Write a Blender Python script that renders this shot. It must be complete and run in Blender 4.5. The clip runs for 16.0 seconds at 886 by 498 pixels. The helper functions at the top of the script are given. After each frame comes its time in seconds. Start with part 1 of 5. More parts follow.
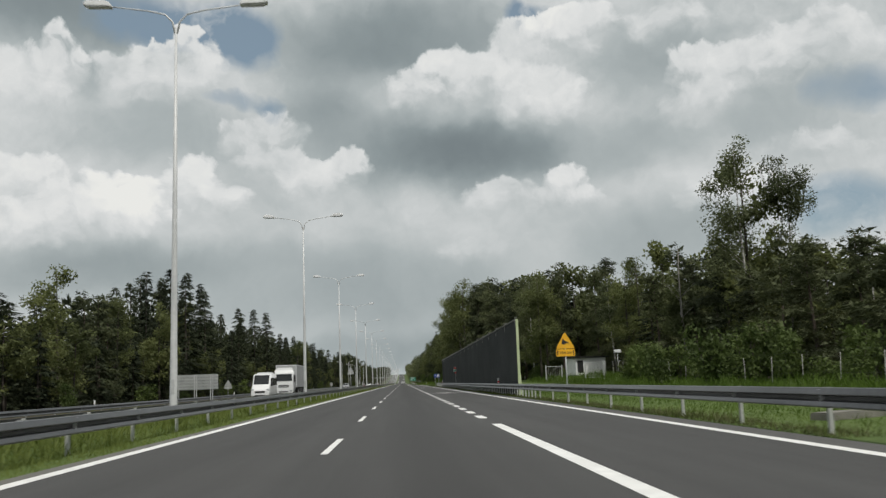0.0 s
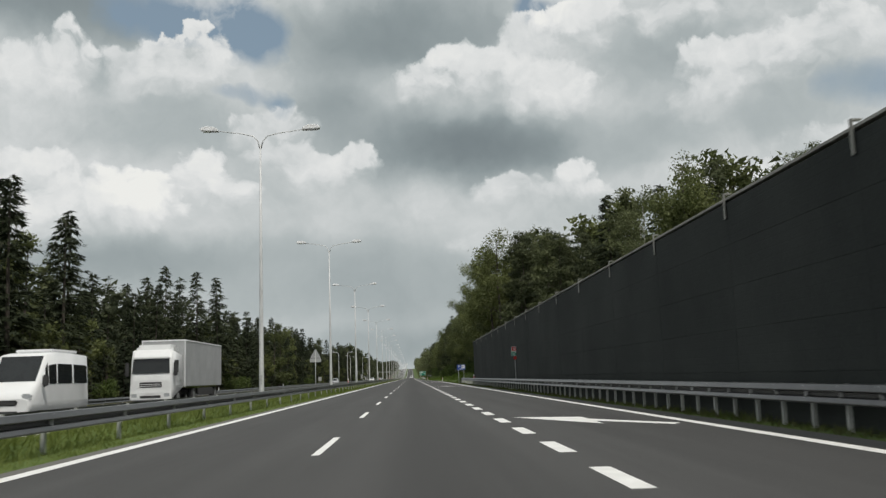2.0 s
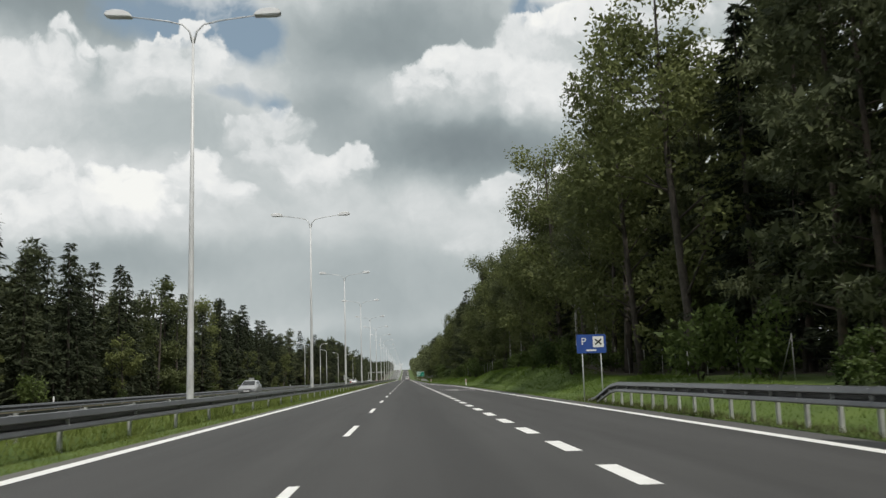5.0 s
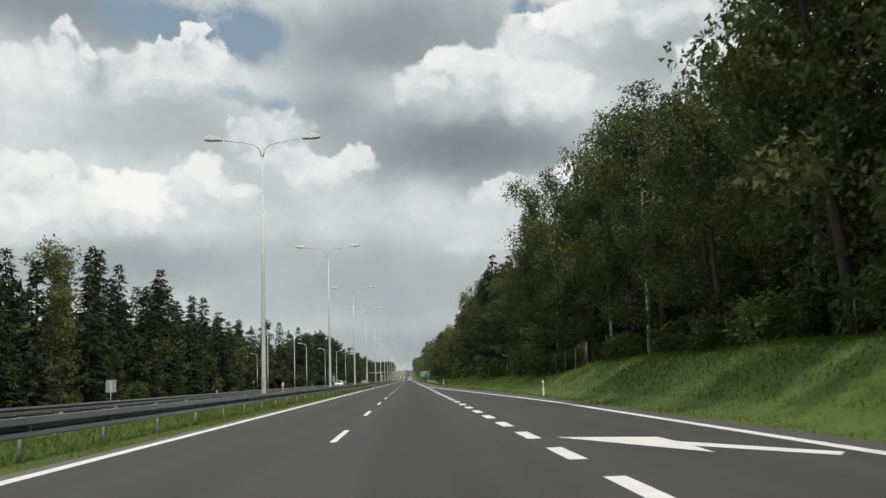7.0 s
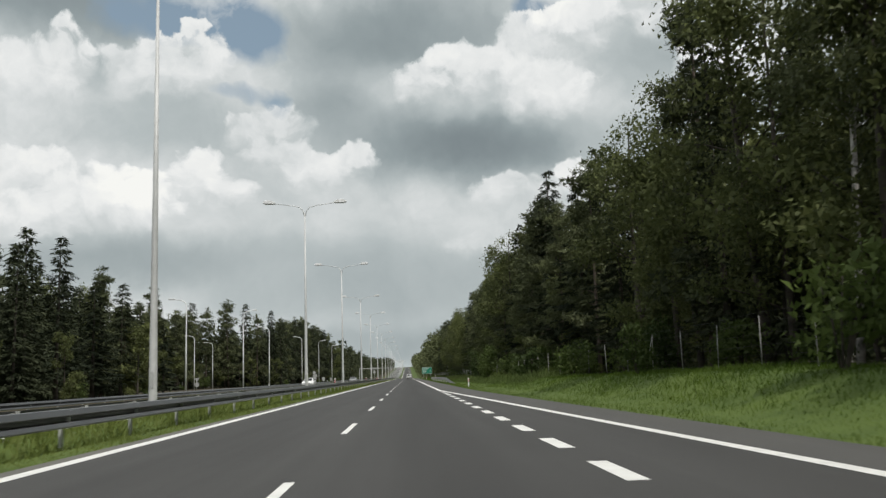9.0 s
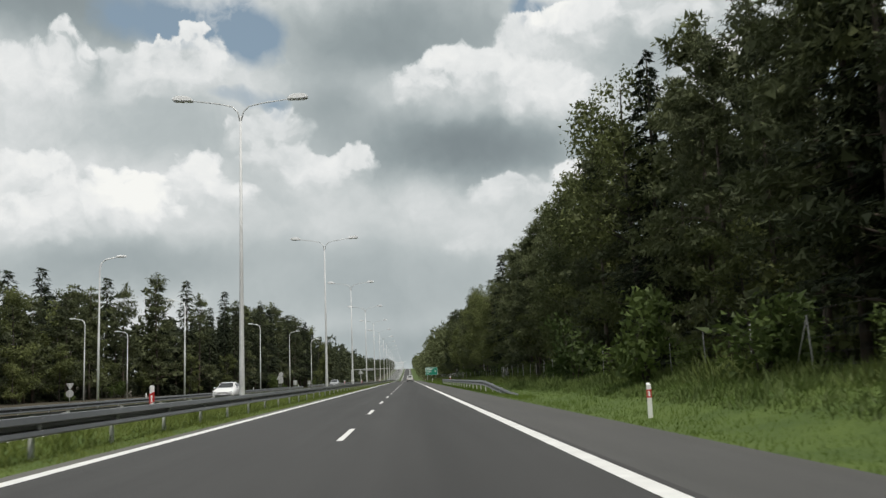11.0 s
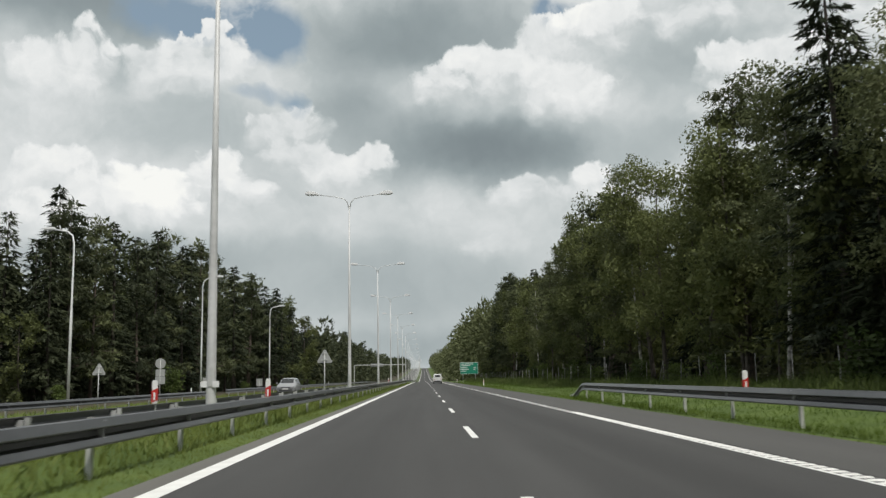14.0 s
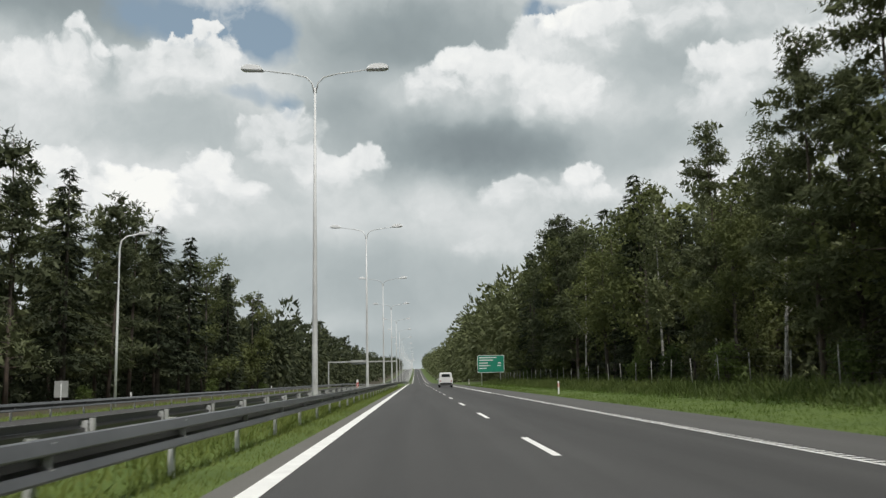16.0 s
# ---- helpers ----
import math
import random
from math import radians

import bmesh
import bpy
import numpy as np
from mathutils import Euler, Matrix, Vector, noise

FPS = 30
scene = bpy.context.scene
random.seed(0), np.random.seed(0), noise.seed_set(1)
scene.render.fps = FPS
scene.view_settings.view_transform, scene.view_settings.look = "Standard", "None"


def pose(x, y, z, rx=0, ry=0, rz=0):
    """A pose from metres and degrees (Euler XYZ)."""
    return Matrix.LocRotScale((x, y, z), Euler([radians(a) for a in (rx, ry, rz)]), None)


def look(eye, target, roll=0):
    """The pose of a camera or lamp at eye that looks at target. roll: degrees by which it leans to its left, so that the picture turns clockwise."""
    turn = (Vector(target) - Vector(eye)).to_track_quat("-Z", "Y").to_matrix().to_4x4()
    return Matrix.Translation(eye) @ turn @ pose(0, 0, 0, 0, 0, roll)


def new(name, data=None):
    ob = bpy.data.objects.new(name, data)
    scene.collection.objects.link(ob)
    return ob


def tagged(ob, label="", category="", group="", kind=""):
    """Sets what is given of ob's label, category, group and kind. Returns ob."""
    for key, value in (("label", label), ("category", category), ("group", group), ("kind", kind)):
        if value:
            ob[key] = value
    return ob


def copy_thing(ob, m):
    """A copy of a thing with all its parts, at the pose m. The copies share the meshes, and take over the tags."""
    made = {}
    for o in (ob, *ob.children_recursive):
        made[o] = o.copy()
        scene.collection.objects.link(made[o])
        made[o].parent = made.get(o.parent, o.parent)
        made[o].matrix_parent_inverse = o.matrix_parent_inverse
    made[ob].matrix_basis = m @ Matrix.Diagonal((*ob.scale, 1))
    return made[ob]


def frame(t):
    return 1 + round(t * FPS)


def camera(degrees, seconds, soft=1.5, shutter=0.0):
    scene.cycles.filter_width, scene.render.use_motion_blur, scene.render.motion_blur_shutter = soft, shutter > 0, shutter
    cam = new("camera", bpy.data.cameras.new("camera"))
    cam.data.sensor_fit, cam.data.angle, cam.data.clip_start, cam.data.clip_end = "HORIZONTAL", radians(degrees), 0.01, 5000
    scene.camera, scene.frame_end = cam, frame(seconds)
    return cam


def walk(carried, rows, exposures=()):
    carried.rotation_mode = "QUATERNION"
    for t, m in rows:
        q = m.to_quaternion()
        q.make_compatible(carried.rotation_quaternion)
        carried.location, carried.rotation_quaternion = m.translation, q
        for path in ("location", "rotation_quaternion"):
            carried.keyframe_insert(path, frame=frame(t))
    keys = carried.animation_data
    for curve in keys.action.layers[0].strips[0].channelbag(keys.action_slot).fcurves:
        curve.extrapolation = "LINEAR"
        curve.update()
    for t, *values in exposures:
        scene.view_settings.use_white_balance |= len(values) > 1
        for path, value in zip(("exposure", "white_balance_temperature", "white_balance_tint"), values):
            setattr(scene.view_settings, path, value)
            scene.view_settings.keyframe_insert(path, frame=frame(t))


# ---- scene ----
PATH = (
    (0.0, 1.242, -0.00, -2.827, 8.225, 2.035),
    (0.5, 1.316, 15.34, -2.635, 8.091, 1.917),
    (1.0, 1.371, 31.01, -2.550, 8.054, 1.981),
    (1.5, 1.378, 45.16, -2.562, 7.863, 1.912),
    (2.0, 1.387, 61.20, -2.259, 7.920, 1.877),
    (2.5, 1.312, 75.82, -2.107, 7.870, 1.687),
    (3.0, 1.215, 91.74, -2.118, 8.040, 1.667),
    (3.5, 1.165, 105.94, -2.333, 7.879, 1.774),
    (4.0, 1.148, 121.95, -2.511, 8.055, 1.740),
    (6.5, 1.316, 198.13, -2.551, 7.879, 1.703),
    (7.0, 1.378, 214.01, -2.404, 8.045, 1.991),
    (7.5, 1.360, 228.55, -2.263, 8.023, 1.687),
    (8.0, 1.386, 244.43, -2.211, 7.859, 2.093),
    (8.5, 1.258, 258.44, -2.427, 7.857, 1.707),
    (11.0, 1.254, 333.90, -2.452, 7.980, 2.075),
    (11.5, 1.082, 349.42, -2.159, 7.834, 1.846),
    (12.0, 0.938, 366.17, -1.442, 7.708, 2.376),
    (12.5, 0.532, 382.36, -0.805, 8.079, 2.088),
    (13.0, 0.063, 398.21, -0.699, 8.108, 2.379),
    (13.5, -0.430, 413.42, -0.992, 7.934, 1.461),
    (14.0, -0.900, 430.09, -1.340, 8.043, 0.984),
    (14.5, -1.093, 445.40, -1.417, 7.933, 1.460),
    (15.0, -1.447, 461.56, -1.522, 8.158, 1.433),
    (15.5, -1.741, 477.77, -1.661, 7.909, 1.079),
    (16.0, -1.906, 493.94, -1.857, 8.095, 1.123),
)      # seconds, x, y, yaw, pitch, roll
cam = camera(51.81, 16.0, soft=1.4, shutter=0.1)
walk(cam, [(t, pose(x, y, 1.063, 90 + p, 0, w) @ pose(0, 0, 0, 0, 0, -r)) for t, x, y, w, p, r in PATH],
     exposures=((0.0, -0.17), (1.5, -0.15), (3.0, -0.06), (6.5, 0.02), (12.0, 0.01), (14.0, 0.03), (16.0, 0.06)))

# ---- world, sun ----
SUN_EL, SUN_AZ = radians(60), radians(153)      # azimuth clockwise from the road's direction
world = bpy.data.worlds.new("sky")
scene.world = world
world.use_nodes = True
wn, wl = world.node_tree.nodes, world.node_tree.links
wn.clear()


class Net:
    """Small helper to write node sums in a readable way."""

    def __init__(self, tree):
        self.t, self.n, self.l = tree, tree.nodes, tree.links

    def put(self, sock, value):
        if isinstance(value, (int, float)):
            sock.default_value = value
        elif isinstance(value, (tuple, list)):
            sock.default_value = value
        else:
            self.l.new(value, sock)

    def math(self, op, a, b=0.0, c=None, clamp=False):
        nd = self.n.new("ShaderNodeMath")
        nd.operation = op
        self.put(nd.inputs[0], a)
        self.put(nd.inputs[1], b)
        if c is not None:
            self.put(nd.inputs[2], c)
        return self.math("MINIMUM", self.math("MAXIMUM", nd.outputs[0], 0.0), 1.0) if clamp else nd.outputs[0]

    def vec(self, op, a, b=(0, 0, 0), out=0):
        nd = self.n.new("ShaderNodeVectorMath")
        nd.operation = op
        self.put(nd.inputs[0], a)
        self.put(nd.inputs[1], b)
        return nd.outputs[out]

    def noise(self, vec, scale, detail=4.0, rough=0.55, out="Fac"):
        nd = self.n.new("ShaderNodeTexNoise")
        if vec is not None:
            self.l.new(vec, nd.inputs["Vector"])
        nd.inputs["Scale"].default_value, nd.inputs["Detail"].default_value = scale, detail
        nd.inputs["Roughness"].default_value = rough
        return nd.outputs[out]

    def ramp(self, fac, stops, smooth=False):
        nd = self.n.new("ShaderNodeValToRGB")
        self.put(nd.inputs[0], fac)
        nd.color_ramp.interpolation = "EASE" if smooth else "LINEAR"
        el = nd.color_ramp.elements
        while len(el) < len(stops):
            el.new(0.5)
        for e, (p, c) in zip(el, stops):
            e.position, e.color = p, (*c, 1)
        return nd.outputs[0]

    def mix(self, fac, a, b):
        nd = self.n.new("ShaderNodeMix")
        nd.data_type = "RGBA"
        self.put(nd.inputs[0], fac)
        for i, c in ((6, a), (7, b)):
            self.put(nd.inputs[i], (*c, 1) if isinstance(c, tuple) and len(c) == 3 else c)
        return nd.outputs[2]


W = Net(world.node_tree)
way = wn.new("ShaderNodeTexCoord").outputs["Generated"]
sep = wn.new("ShaderNodeSeparateXYZ")
wl.new(way, sep.inputs[0])
azim = W.math("ARCTAN2", sep.outputs[0], sep.outputs[1])
elev = W.math("ARCSINE", sep.outputs[2])
flat = wn.new("ShaderNodeCombineXYZ")
wl.new(azim, flat.inputs[0])
wl.new(elev, flat.inputs[1])
flat = flat.outputs[0]
bend = W.vec("SUBTRACT", W.noise(flat, 8.0, 5.0, 0.5, "Color"), (0.5, 0.5, 0.5))
curl = W.vec("SUBTRACT", W.noise(flat, 34.0, 4.0, 0.55, "Color"), (0.5, 0.5, 0.5))
at = W.vec("ADD", flat, W.vec("ADD", W.vec("MULTIPLY", bend, (0.075, 0.05, 0)), W.vec("MULTIPLY", curl, (0.026, 0.020, 0))))
soft_at = W.vec("ADD", flat, W.vec("ADD", W.vec("MULTIPLY", bend, (0.11, 0.07, 0)), W.vec("MULTIPLY", curl, (0.02, 0.014, 0))))
# clouds: azimuth, elevation, half-widths, lightness
RIMS = ((-0.071, 0.405, 0.081, 0.025, 0.70), (0.052, 0.406, 0.068, 0.028, 0.66), (-0.154, 0.394, 0.019, 0.015, 0.68),)
GREY = ((-0.378, 0.383, 0.105, 0.038, 0.20), (-0.008, 0.374, 0.130, 0.048, 0.24), (0.066, 0.252, 0.125, 0.036, 0.12), (0.290, 0.332, 0.074, 0.038, 0.45),
       (0.272, 0.248, 0.074, 0.034, 0.45), (-0.262, 0.270, 0.118, 0.037, 0.50), (-0.272, 0.125, 0.161, 0.024, 0.36), (-0.045, 0.099, 0.198, 0.043, 0.43),
       (-0.079, 0.287, 0.043, 0.037, 0.36), (0.447, 0.280, 0.056, 0.028, 0.50), (0.406, 0.248, 0.068, 0.022, 0.52), (-0.003, 0.037, 0.248, 0.019, 0.40),
       (0.293, 0.144, 0.093, 0.037, 0.45), (-0.327, 0.331, 0.016, 0.025, 0.50),)
FAR = ((-0.392, 0.319, 0.053, 0.038, 0.74), (-0.360, 0.333, 0.037, 0.034, 0.78), (-0.295, 0.328, 0.043, 0.031, 0.66), (-0.263, 0.350, 0.034, 0.026, 0.76),
       (-0.228, 0.366, 0.027, 0.025, 0.82), (-0.200, 0.348, 0.028, 0.030, 0.78), (-0.239, 0.326, 0.056, 0.034, 0.70), (-0.168, 0.268, 0.036, 0.024, 0.67),
       (-0.130, 0.276, 0.040, 0.030, 0.69), (-0.140, 0.240, 0.045, 0.030, 0.66), (-0.100, 0.222, 0.045, 0.024, 0.70), (-0.061, 0.234, 0.036, 0.018, 0.74),)
MID = ((0.023, 0.319, 0.048, 0.030, 0.76), (0.088, 0.332, 0.056, 0.038, 0.80), (0.157, 0.313, 0.074, 0.041, 0.78), (0.140, 0.359, 0.053, 0.037, 0.72),
       (0.193, 0.384, 0.038, 0.016, 0.95), (0.224, 0.373, 0.037, 0.025, 0.80), (0.121, 0.203, 0.056, 0.019, 0.66), (0.081, 0.139, 0.050, 0.016, 0.58),)
LEFT = ((-0.407, 0.214, 0.036, 0.031, 0.80), (-0.370, 0.222, 0.039, 0.030, 0.86), (-0.345, 0.200, 0.034, 0.028, 0.88), (-0.306, 0.205, 0.034, 0.029, 1.00),
       (-0.221, 0.220, 0.030, 0.036, 0.88), (-0.192, 0.199, 0.031, 0.025, 0.82), (-0.258, 0.194, 0.025, 0.029, 0.96), (-0.289, 0.183, 0.059, 0.031, 1.05),
       (-0.366, 0.176, 0.076, 0.036, 0.82),)
RIGHT = ((0.178, 0.212, 0.043, 0.026, 0.84), (0.211, 0.195, 0.031, 0.020, 0.74), (0.146, 0.196, 0.031, 0.019, 0.68), (0.371, 0.310, 0.087, 0.036, 0.72),
       (0.328, 0.281, 0.056, 0.028, 0.68), (0.457, 0.328, 0.068, 0.036, 0.74), (0.305, 0.370, 0.062, 0.025, 0.66), (0.362, 0.186, 0.056, 0.027, 0.76),
       (0.447, 0.220, 0.056, 0.025, 0.68),)
BLUE = ((-0.261, 0.390, 0.062, 0.028, 0.90), (-0.179, 0.378, 0.038, 0.032, 0.85), (-0.142, 0.362, 0.022, 0.025, 0.60), (-0.167, 0.309, 0.053, 0.010, 0.50),
       (-0.227, 0.292, 0.037, 0.007, 0.25), (0.162, 0.398, 0.031, 0.012, 0.90), (0.493, 0.278, 0.050, 0.028, 0.60), (0.473, 0.157, 0.050, 0.037, 0.75),
       (-0.316, 0.386, 0.019, 0.019, 0.35), (-0.123, 0.298, 0.014, 0.011, 0.50),)


def cells(scale):
    nd = wn.new("ShaderNodeTexVoronoi")
    nd.feature, nd.voronoi_dimensions = "SMOOTH_F1", "2D"
    wl.new(W.vec("ADD", flat, W.vec("MULTIPLY", curl, (0.02, 0.02, 0))), nd.inputs["Vector"])
    nd.inputs["Scale"].default_value, nd.inputs["Smoothness"].default_value = scale, 0.25
    return W.math("SUBTRACT", 0.42, nd.outputs["Distance"])


puff = W.math("SUBTRACT", W.noise(soft_at, 7.0, 8.0, 0.52), 0.5)
broad = W.math("SUBTRACT", W.noise(flat, 3.1, 3.0, 0.5), 0.5)
fluff = W.math("SUBTRACT", W.noise(at, 16.0, 9.0, 0.58), 0.5)
fluff_above = W.math("SUBTRACT", W.noise(W.vec("ADD", at, (0.003, 0.012, 0)), 16.0, 9.0, 0.58), 0.5)
lit_tops = W.math("SUBTRACT", fluff, fluff_above)
billow = W.math("ADD", W.math("MULTIPLY", cells(22.0), 0.6), W.math("ADD", W.math("MULTIPLY", cells(55.0), 0.45), W.math("MULTIPLY", fluff, 2.6)))


def offset(where, a, e, sa, se):
    """How far a direction lies from a cloud's middle, in its half-widths: squared, and upward alone."""
    d = W.vec("MULTIPLY", W.vec("SUBTRACT", where, (a, e, 0)), (1 / sa, 1 / se, 0))
    up = wn.new("ShaderNodeSeparateXYZ")
    wl.new(d, up.inputs[0])
    return W.vec("DOT_PRODUCT", d, d, 1), up.outputs[1]


def veil(blob):
    """A soft-edged sheet."""
    far, _ = offset(soft_at, *blob[:4])
    return W.math("EXPONENT", W.math("MULTIPLY", W.math("POWER", far, 1.5), -0.8))


def heap(blob):
    """A cumulus head: crisp, knobbly crown that fades away downward."""
    far, up = offset(at, *blob[:4])
    edge = W.math("ADD", 0.75, W.math("MULTIPLY", W.math("ADD", up, 0.3, clamp=True), 2.4))
    m = W.math("MULTIPLY", W.math("ADD", W.math("SUBTRACT", 0.85, far), W.math("MULTIPLY", billow, 0.95)), edge, clamp=True)
    return W.math("MULTIPLY", m, W.math("MULTIPLY", W.math("ADD", W.math("MULTIPLY", up, 0.5), 0.97, clamp=True), 0.92))


def toward(light, m, value):
    return W.math("ADD", light, W.math("MULTIPLY", m, W.math("SUBTRACT", value, light)))


light = W.math("ADD", 0.595, W.math("ADD", W.math("MULTIPLY", puff, 0.42), W.math("MULTIPLY", broad, 0.25)))
for blob in RIMS:
    light = toward(light, heap(blob), blob[4])
for blob in GREY:
    light = toward(light, veil(blob), W.math("ADD", W.math("MULTIPLY", puff, 0.3), blob[4] - 0.06))
for blob in FAR + MID + LEFT + RIGHT:
    light = toward(light, heap(blob), W.math("ADD", W.math("MULTIPLY", billow, 0.10), blob[4]))
grain = W.math("ADD", W.math("MULTIPLY", fluff, 0.12), W.math("MULTIPLY", lit_tops, 0.34))
calm = W.math("ADD", 0.25, W.math("MULTIPLY", W.math("SUBTRACT", W.math("ADD", light, W.math("MULTIPLY", elev, 0.9)), 0.60), 2.6, clamp=True))
light = W.math("ADD", light, W.math("MULTIPLY", grain, calm), clamp=True)
cloud = W.ramp(light, ((0.0, (0.195, 0.232, 0.247)), (0.22, (0.292, 0.340, 0.352)), (0.45, (0.462, 0.508, 0.513)), (0.56, (0.580, 0.615, 0.616)), (0.66, (0.690, 0.715, 0.715)), (0.82, (0.815, 0.828, 0.820)), (1.0, (0.915, 0.918, 0.885))))
sky = wn.new("ShaderNodeTexSky")
sky.sky_type, sky.sun_disc, sky.sun_elevation, sky.sun_rotation = "NISHITA", False, SUN_EL, SUN_AZ
blue = W.mix(0.6, W.vec("MULTIPLY", sky.outputs[0], (0.10, 0.11, 0.10)), (0.30, 0.37, 0.43))
gap = W.math("MULTIPLY", puff, 0.7)
for blob in BLUE:
    gap = W.math("ADD", gap, W.math("MULTIPLY", veil(blob), blob[4]))
gap = W.math("MULTIPLY", W.math("SUBTRACT", W.math("ADD", gap, W.math("MULTIPLY", fluff, 0.5)), 0.25), 1.9, clamp=True)
gap = W.math("MULTIPLY", gap, W.math("SUBTRACT", 1.0, W.math("MULTIPLY", W.math("SUBTRACT", light, 0.60), 7.0, clamp=True)))
colour = W.mix(gap, cloud, blue)
shine = wn.new("ShaderNodeBackground")
wl.new(colour, shine.inputs[0])
shine.inputs[1].default_value = 1.0
wl.new(shine.outputs[0], wn.new("ShaderNodeOutputWorld").inputs[0])

sun = new("sun", bpy.data.lights.new("sun", "SUN"))
sun.data.energy, sun.data.angle, sun.data.color = 2.6, radians(1.2), (1.0, 0.95, 0.87)
sun.matrix_world = look((math.sin(SUN_AZ) * math.cos(SUN_EL), math.cos(SUN_AZ) * math.cos(SUN_EL), math.sin(SUN_EL)), (0, 0, 0))

# ---- materials ----
def surface(name, dark, lit, scale=3.0, rough=0.8, metal=0.0, bump=0.0, fine=40.0, spread=0.25, vary=0.0):
    """Two scales of noise between two colours, with a fine relief; vary adds a change from piece to piece."""
    m = bpy.data.materials.new(name)
    m.use_nodes = True
    k = Net(m.node_tree)
    bsdf = k.n["Principled BSDF"]
    pos = k.n.new("ShaderNodeNewGeometry").outputs["Position"]
    a = k.noise(pos, scale, 5.0)
    b = k.noise(pos, fine, 3.0)
    f = k.math("ADD", k.math("MULTIPLY", k.math("SUBTRACT", a, 0.5), 2.2), k.math("MULTIPLY", k.math("SUBTRACT", b, 0.5), spread * 4))
    if vary:
        f = k.math("ADD", f, k.math("MULTIPLY", k.math("SUBTRACT", k.n.new("ShaderNodeObjectInfo").outputs["Random"], 0.5), vary))
    f = k.math("ADD", f, 0.5, clamp=True)
    k.put(bsdf.inputs["Base Color"], k.mix(f, dark, lit))
    k.put(bsdf.inputs["Roughness"], k.math("ADD", k.math("MULTIPLY", b, 0.2), rough - 0.1))
    bsdf.inputs["Metallic"].default_value = metal
    if bump:
        nd = k.n.new("ShaderNodeBump")
        nd.inputs["Strength"].default_value, nd.inputs["Distance"].default_value = bump, 0.02
        k.l.new(b, nd.inputs["Height"])
        k.l.new(nd.outputs[0], bsdf.inputs["Normal"])
    return m


def foliage(name, dark, lit, through_light=0.25, scale=0.35):
    m = bpy.data.materials.new(name)
    m.use_nodes = True
    k = Net(m.node_tree)
    k.n.clear()
    geo = k.n.new("ShaderNodeNewGeometry")
    rnd = k.math("ADD", k.math("MULTIPLY", geo.outputs["Random Per Island"], 0.32), k.math("MULTIPLY", k.n.new("ShaderNodeObjectInfo").outputs["Random"], 0.62))
    f = k.math("ADD", rnd, k.math("MULTIPLY", k.math("SUBTRACT", k.noise(geo.outputs["Position"], scale, 3.0), 0.5), 1.2), clamp=True)
    col = k.mix(f, dark, lit)
    d, t, g = k.n.new("ShaderNodeBsdfDiffuse"), k.n.new("ShaderNodeBsdfTranslucent"), k.n.new("ShaderNodeBsdfGlossy")
    k.l.new(col, d.inputs[0])
    k.l.new(col, t.inputs[0])
    g.inputs["Roughness"].default_value = 0.55
    k.put(g.inputs[0], (0.5, 0.5, 0.5, 1))
    one, two = k.n.new("ShaderNodeMixShader"), k.n.new("ShaderNodeMixShader")
    one.inputs[0].default_value, two.inputs[0].default_value = through_light, 0.025
    k.l.new(d.outputs[0], one.inputs[1])
    k.l.new(t.outputs[0], one.inputs[2])
    k.l.new(one.outputs[0], two.inputs[1])
    k.l.new(g.outputs[0], two.inputs[2])
    k.l.new(two.outputs[0], k.n.new("ShaderNodeOutputMaterial").inputs[0])
    return m


def asphalt_material(name, dark, lit, worn, oil=0.0):
    """Asphalt with long wheel tracks, patches and grit; x runs across the road."""
    m = bpy.data.materials.new(name)
    m.use_nodes = True
    k = Net(m.node_tree)
    bsdf = k.n["Principled BSDF"]
    pos = k.n.new("ShaderNodeNewGeometry").outputs["Position"]
    long = k.noise(k.vec("MULTIPLY", pos, (1.0, 0.02, 1.0)), 1.6, 4.0)
    blot = k.noise(k.vec("MULTIPLY", pos, (1.0, 0.25, 1.0)), 0.8, 5.0)
    grit = k.noise(pos, 70.0, 3.0, 0.7)
    f = k.math("ADD", k.math("MULTIPLY", k.math("SUBTRACT", long, 0.5), worn), k.math("MULTIPLY", k.math("SUBTRACT", blot, 0.5), 0.7))
    f = k.math("ADD", f, k.math("MULTIPLY", k.math("SUBTRACT", grit, 0.5), 0.9))
    if oil:
        across = k.n.new("ShaderNodeSeparateXYZ")
        k.l.new(pos, across.inputs[0])
        for lane, much in ((1.75, 1.0), (-1.75, 0.45), (5.2, 0.25)):
            d = k.math("MULTIPLY", k.math("SUBTRACT", across.outputs[0], lane), 1.35)
            strip = k.math("MULTIPLY", k.math("EXPONENT", k.math("MULTIPLY", k.math("MULTIPLY", d, d), -1.0)), k.math("ADD", 0.45, blot))
            f = k.math("SUBTRACT", f, k.math("MULTIPLY", strip, oil * much))
    f = k.math("ADD", f, 0.5, clamp=True)
    k.put(bsdf.inputs["Base Color"], k.mix(f, dark, lit))
    bsdf.inputs["Roughness"].default_value = 0.82
    nd = k.n.new("ShaderNodeBump")
    nd.inputs["Strength"].default_value, nd.inputs["Distance"].default_value = 0.35, 0.008
    k.l.new(grit, nd.inputs["Height"])
    k.l.new(nd.outputs[0], bsdf.inputs["Normal"])
    return m


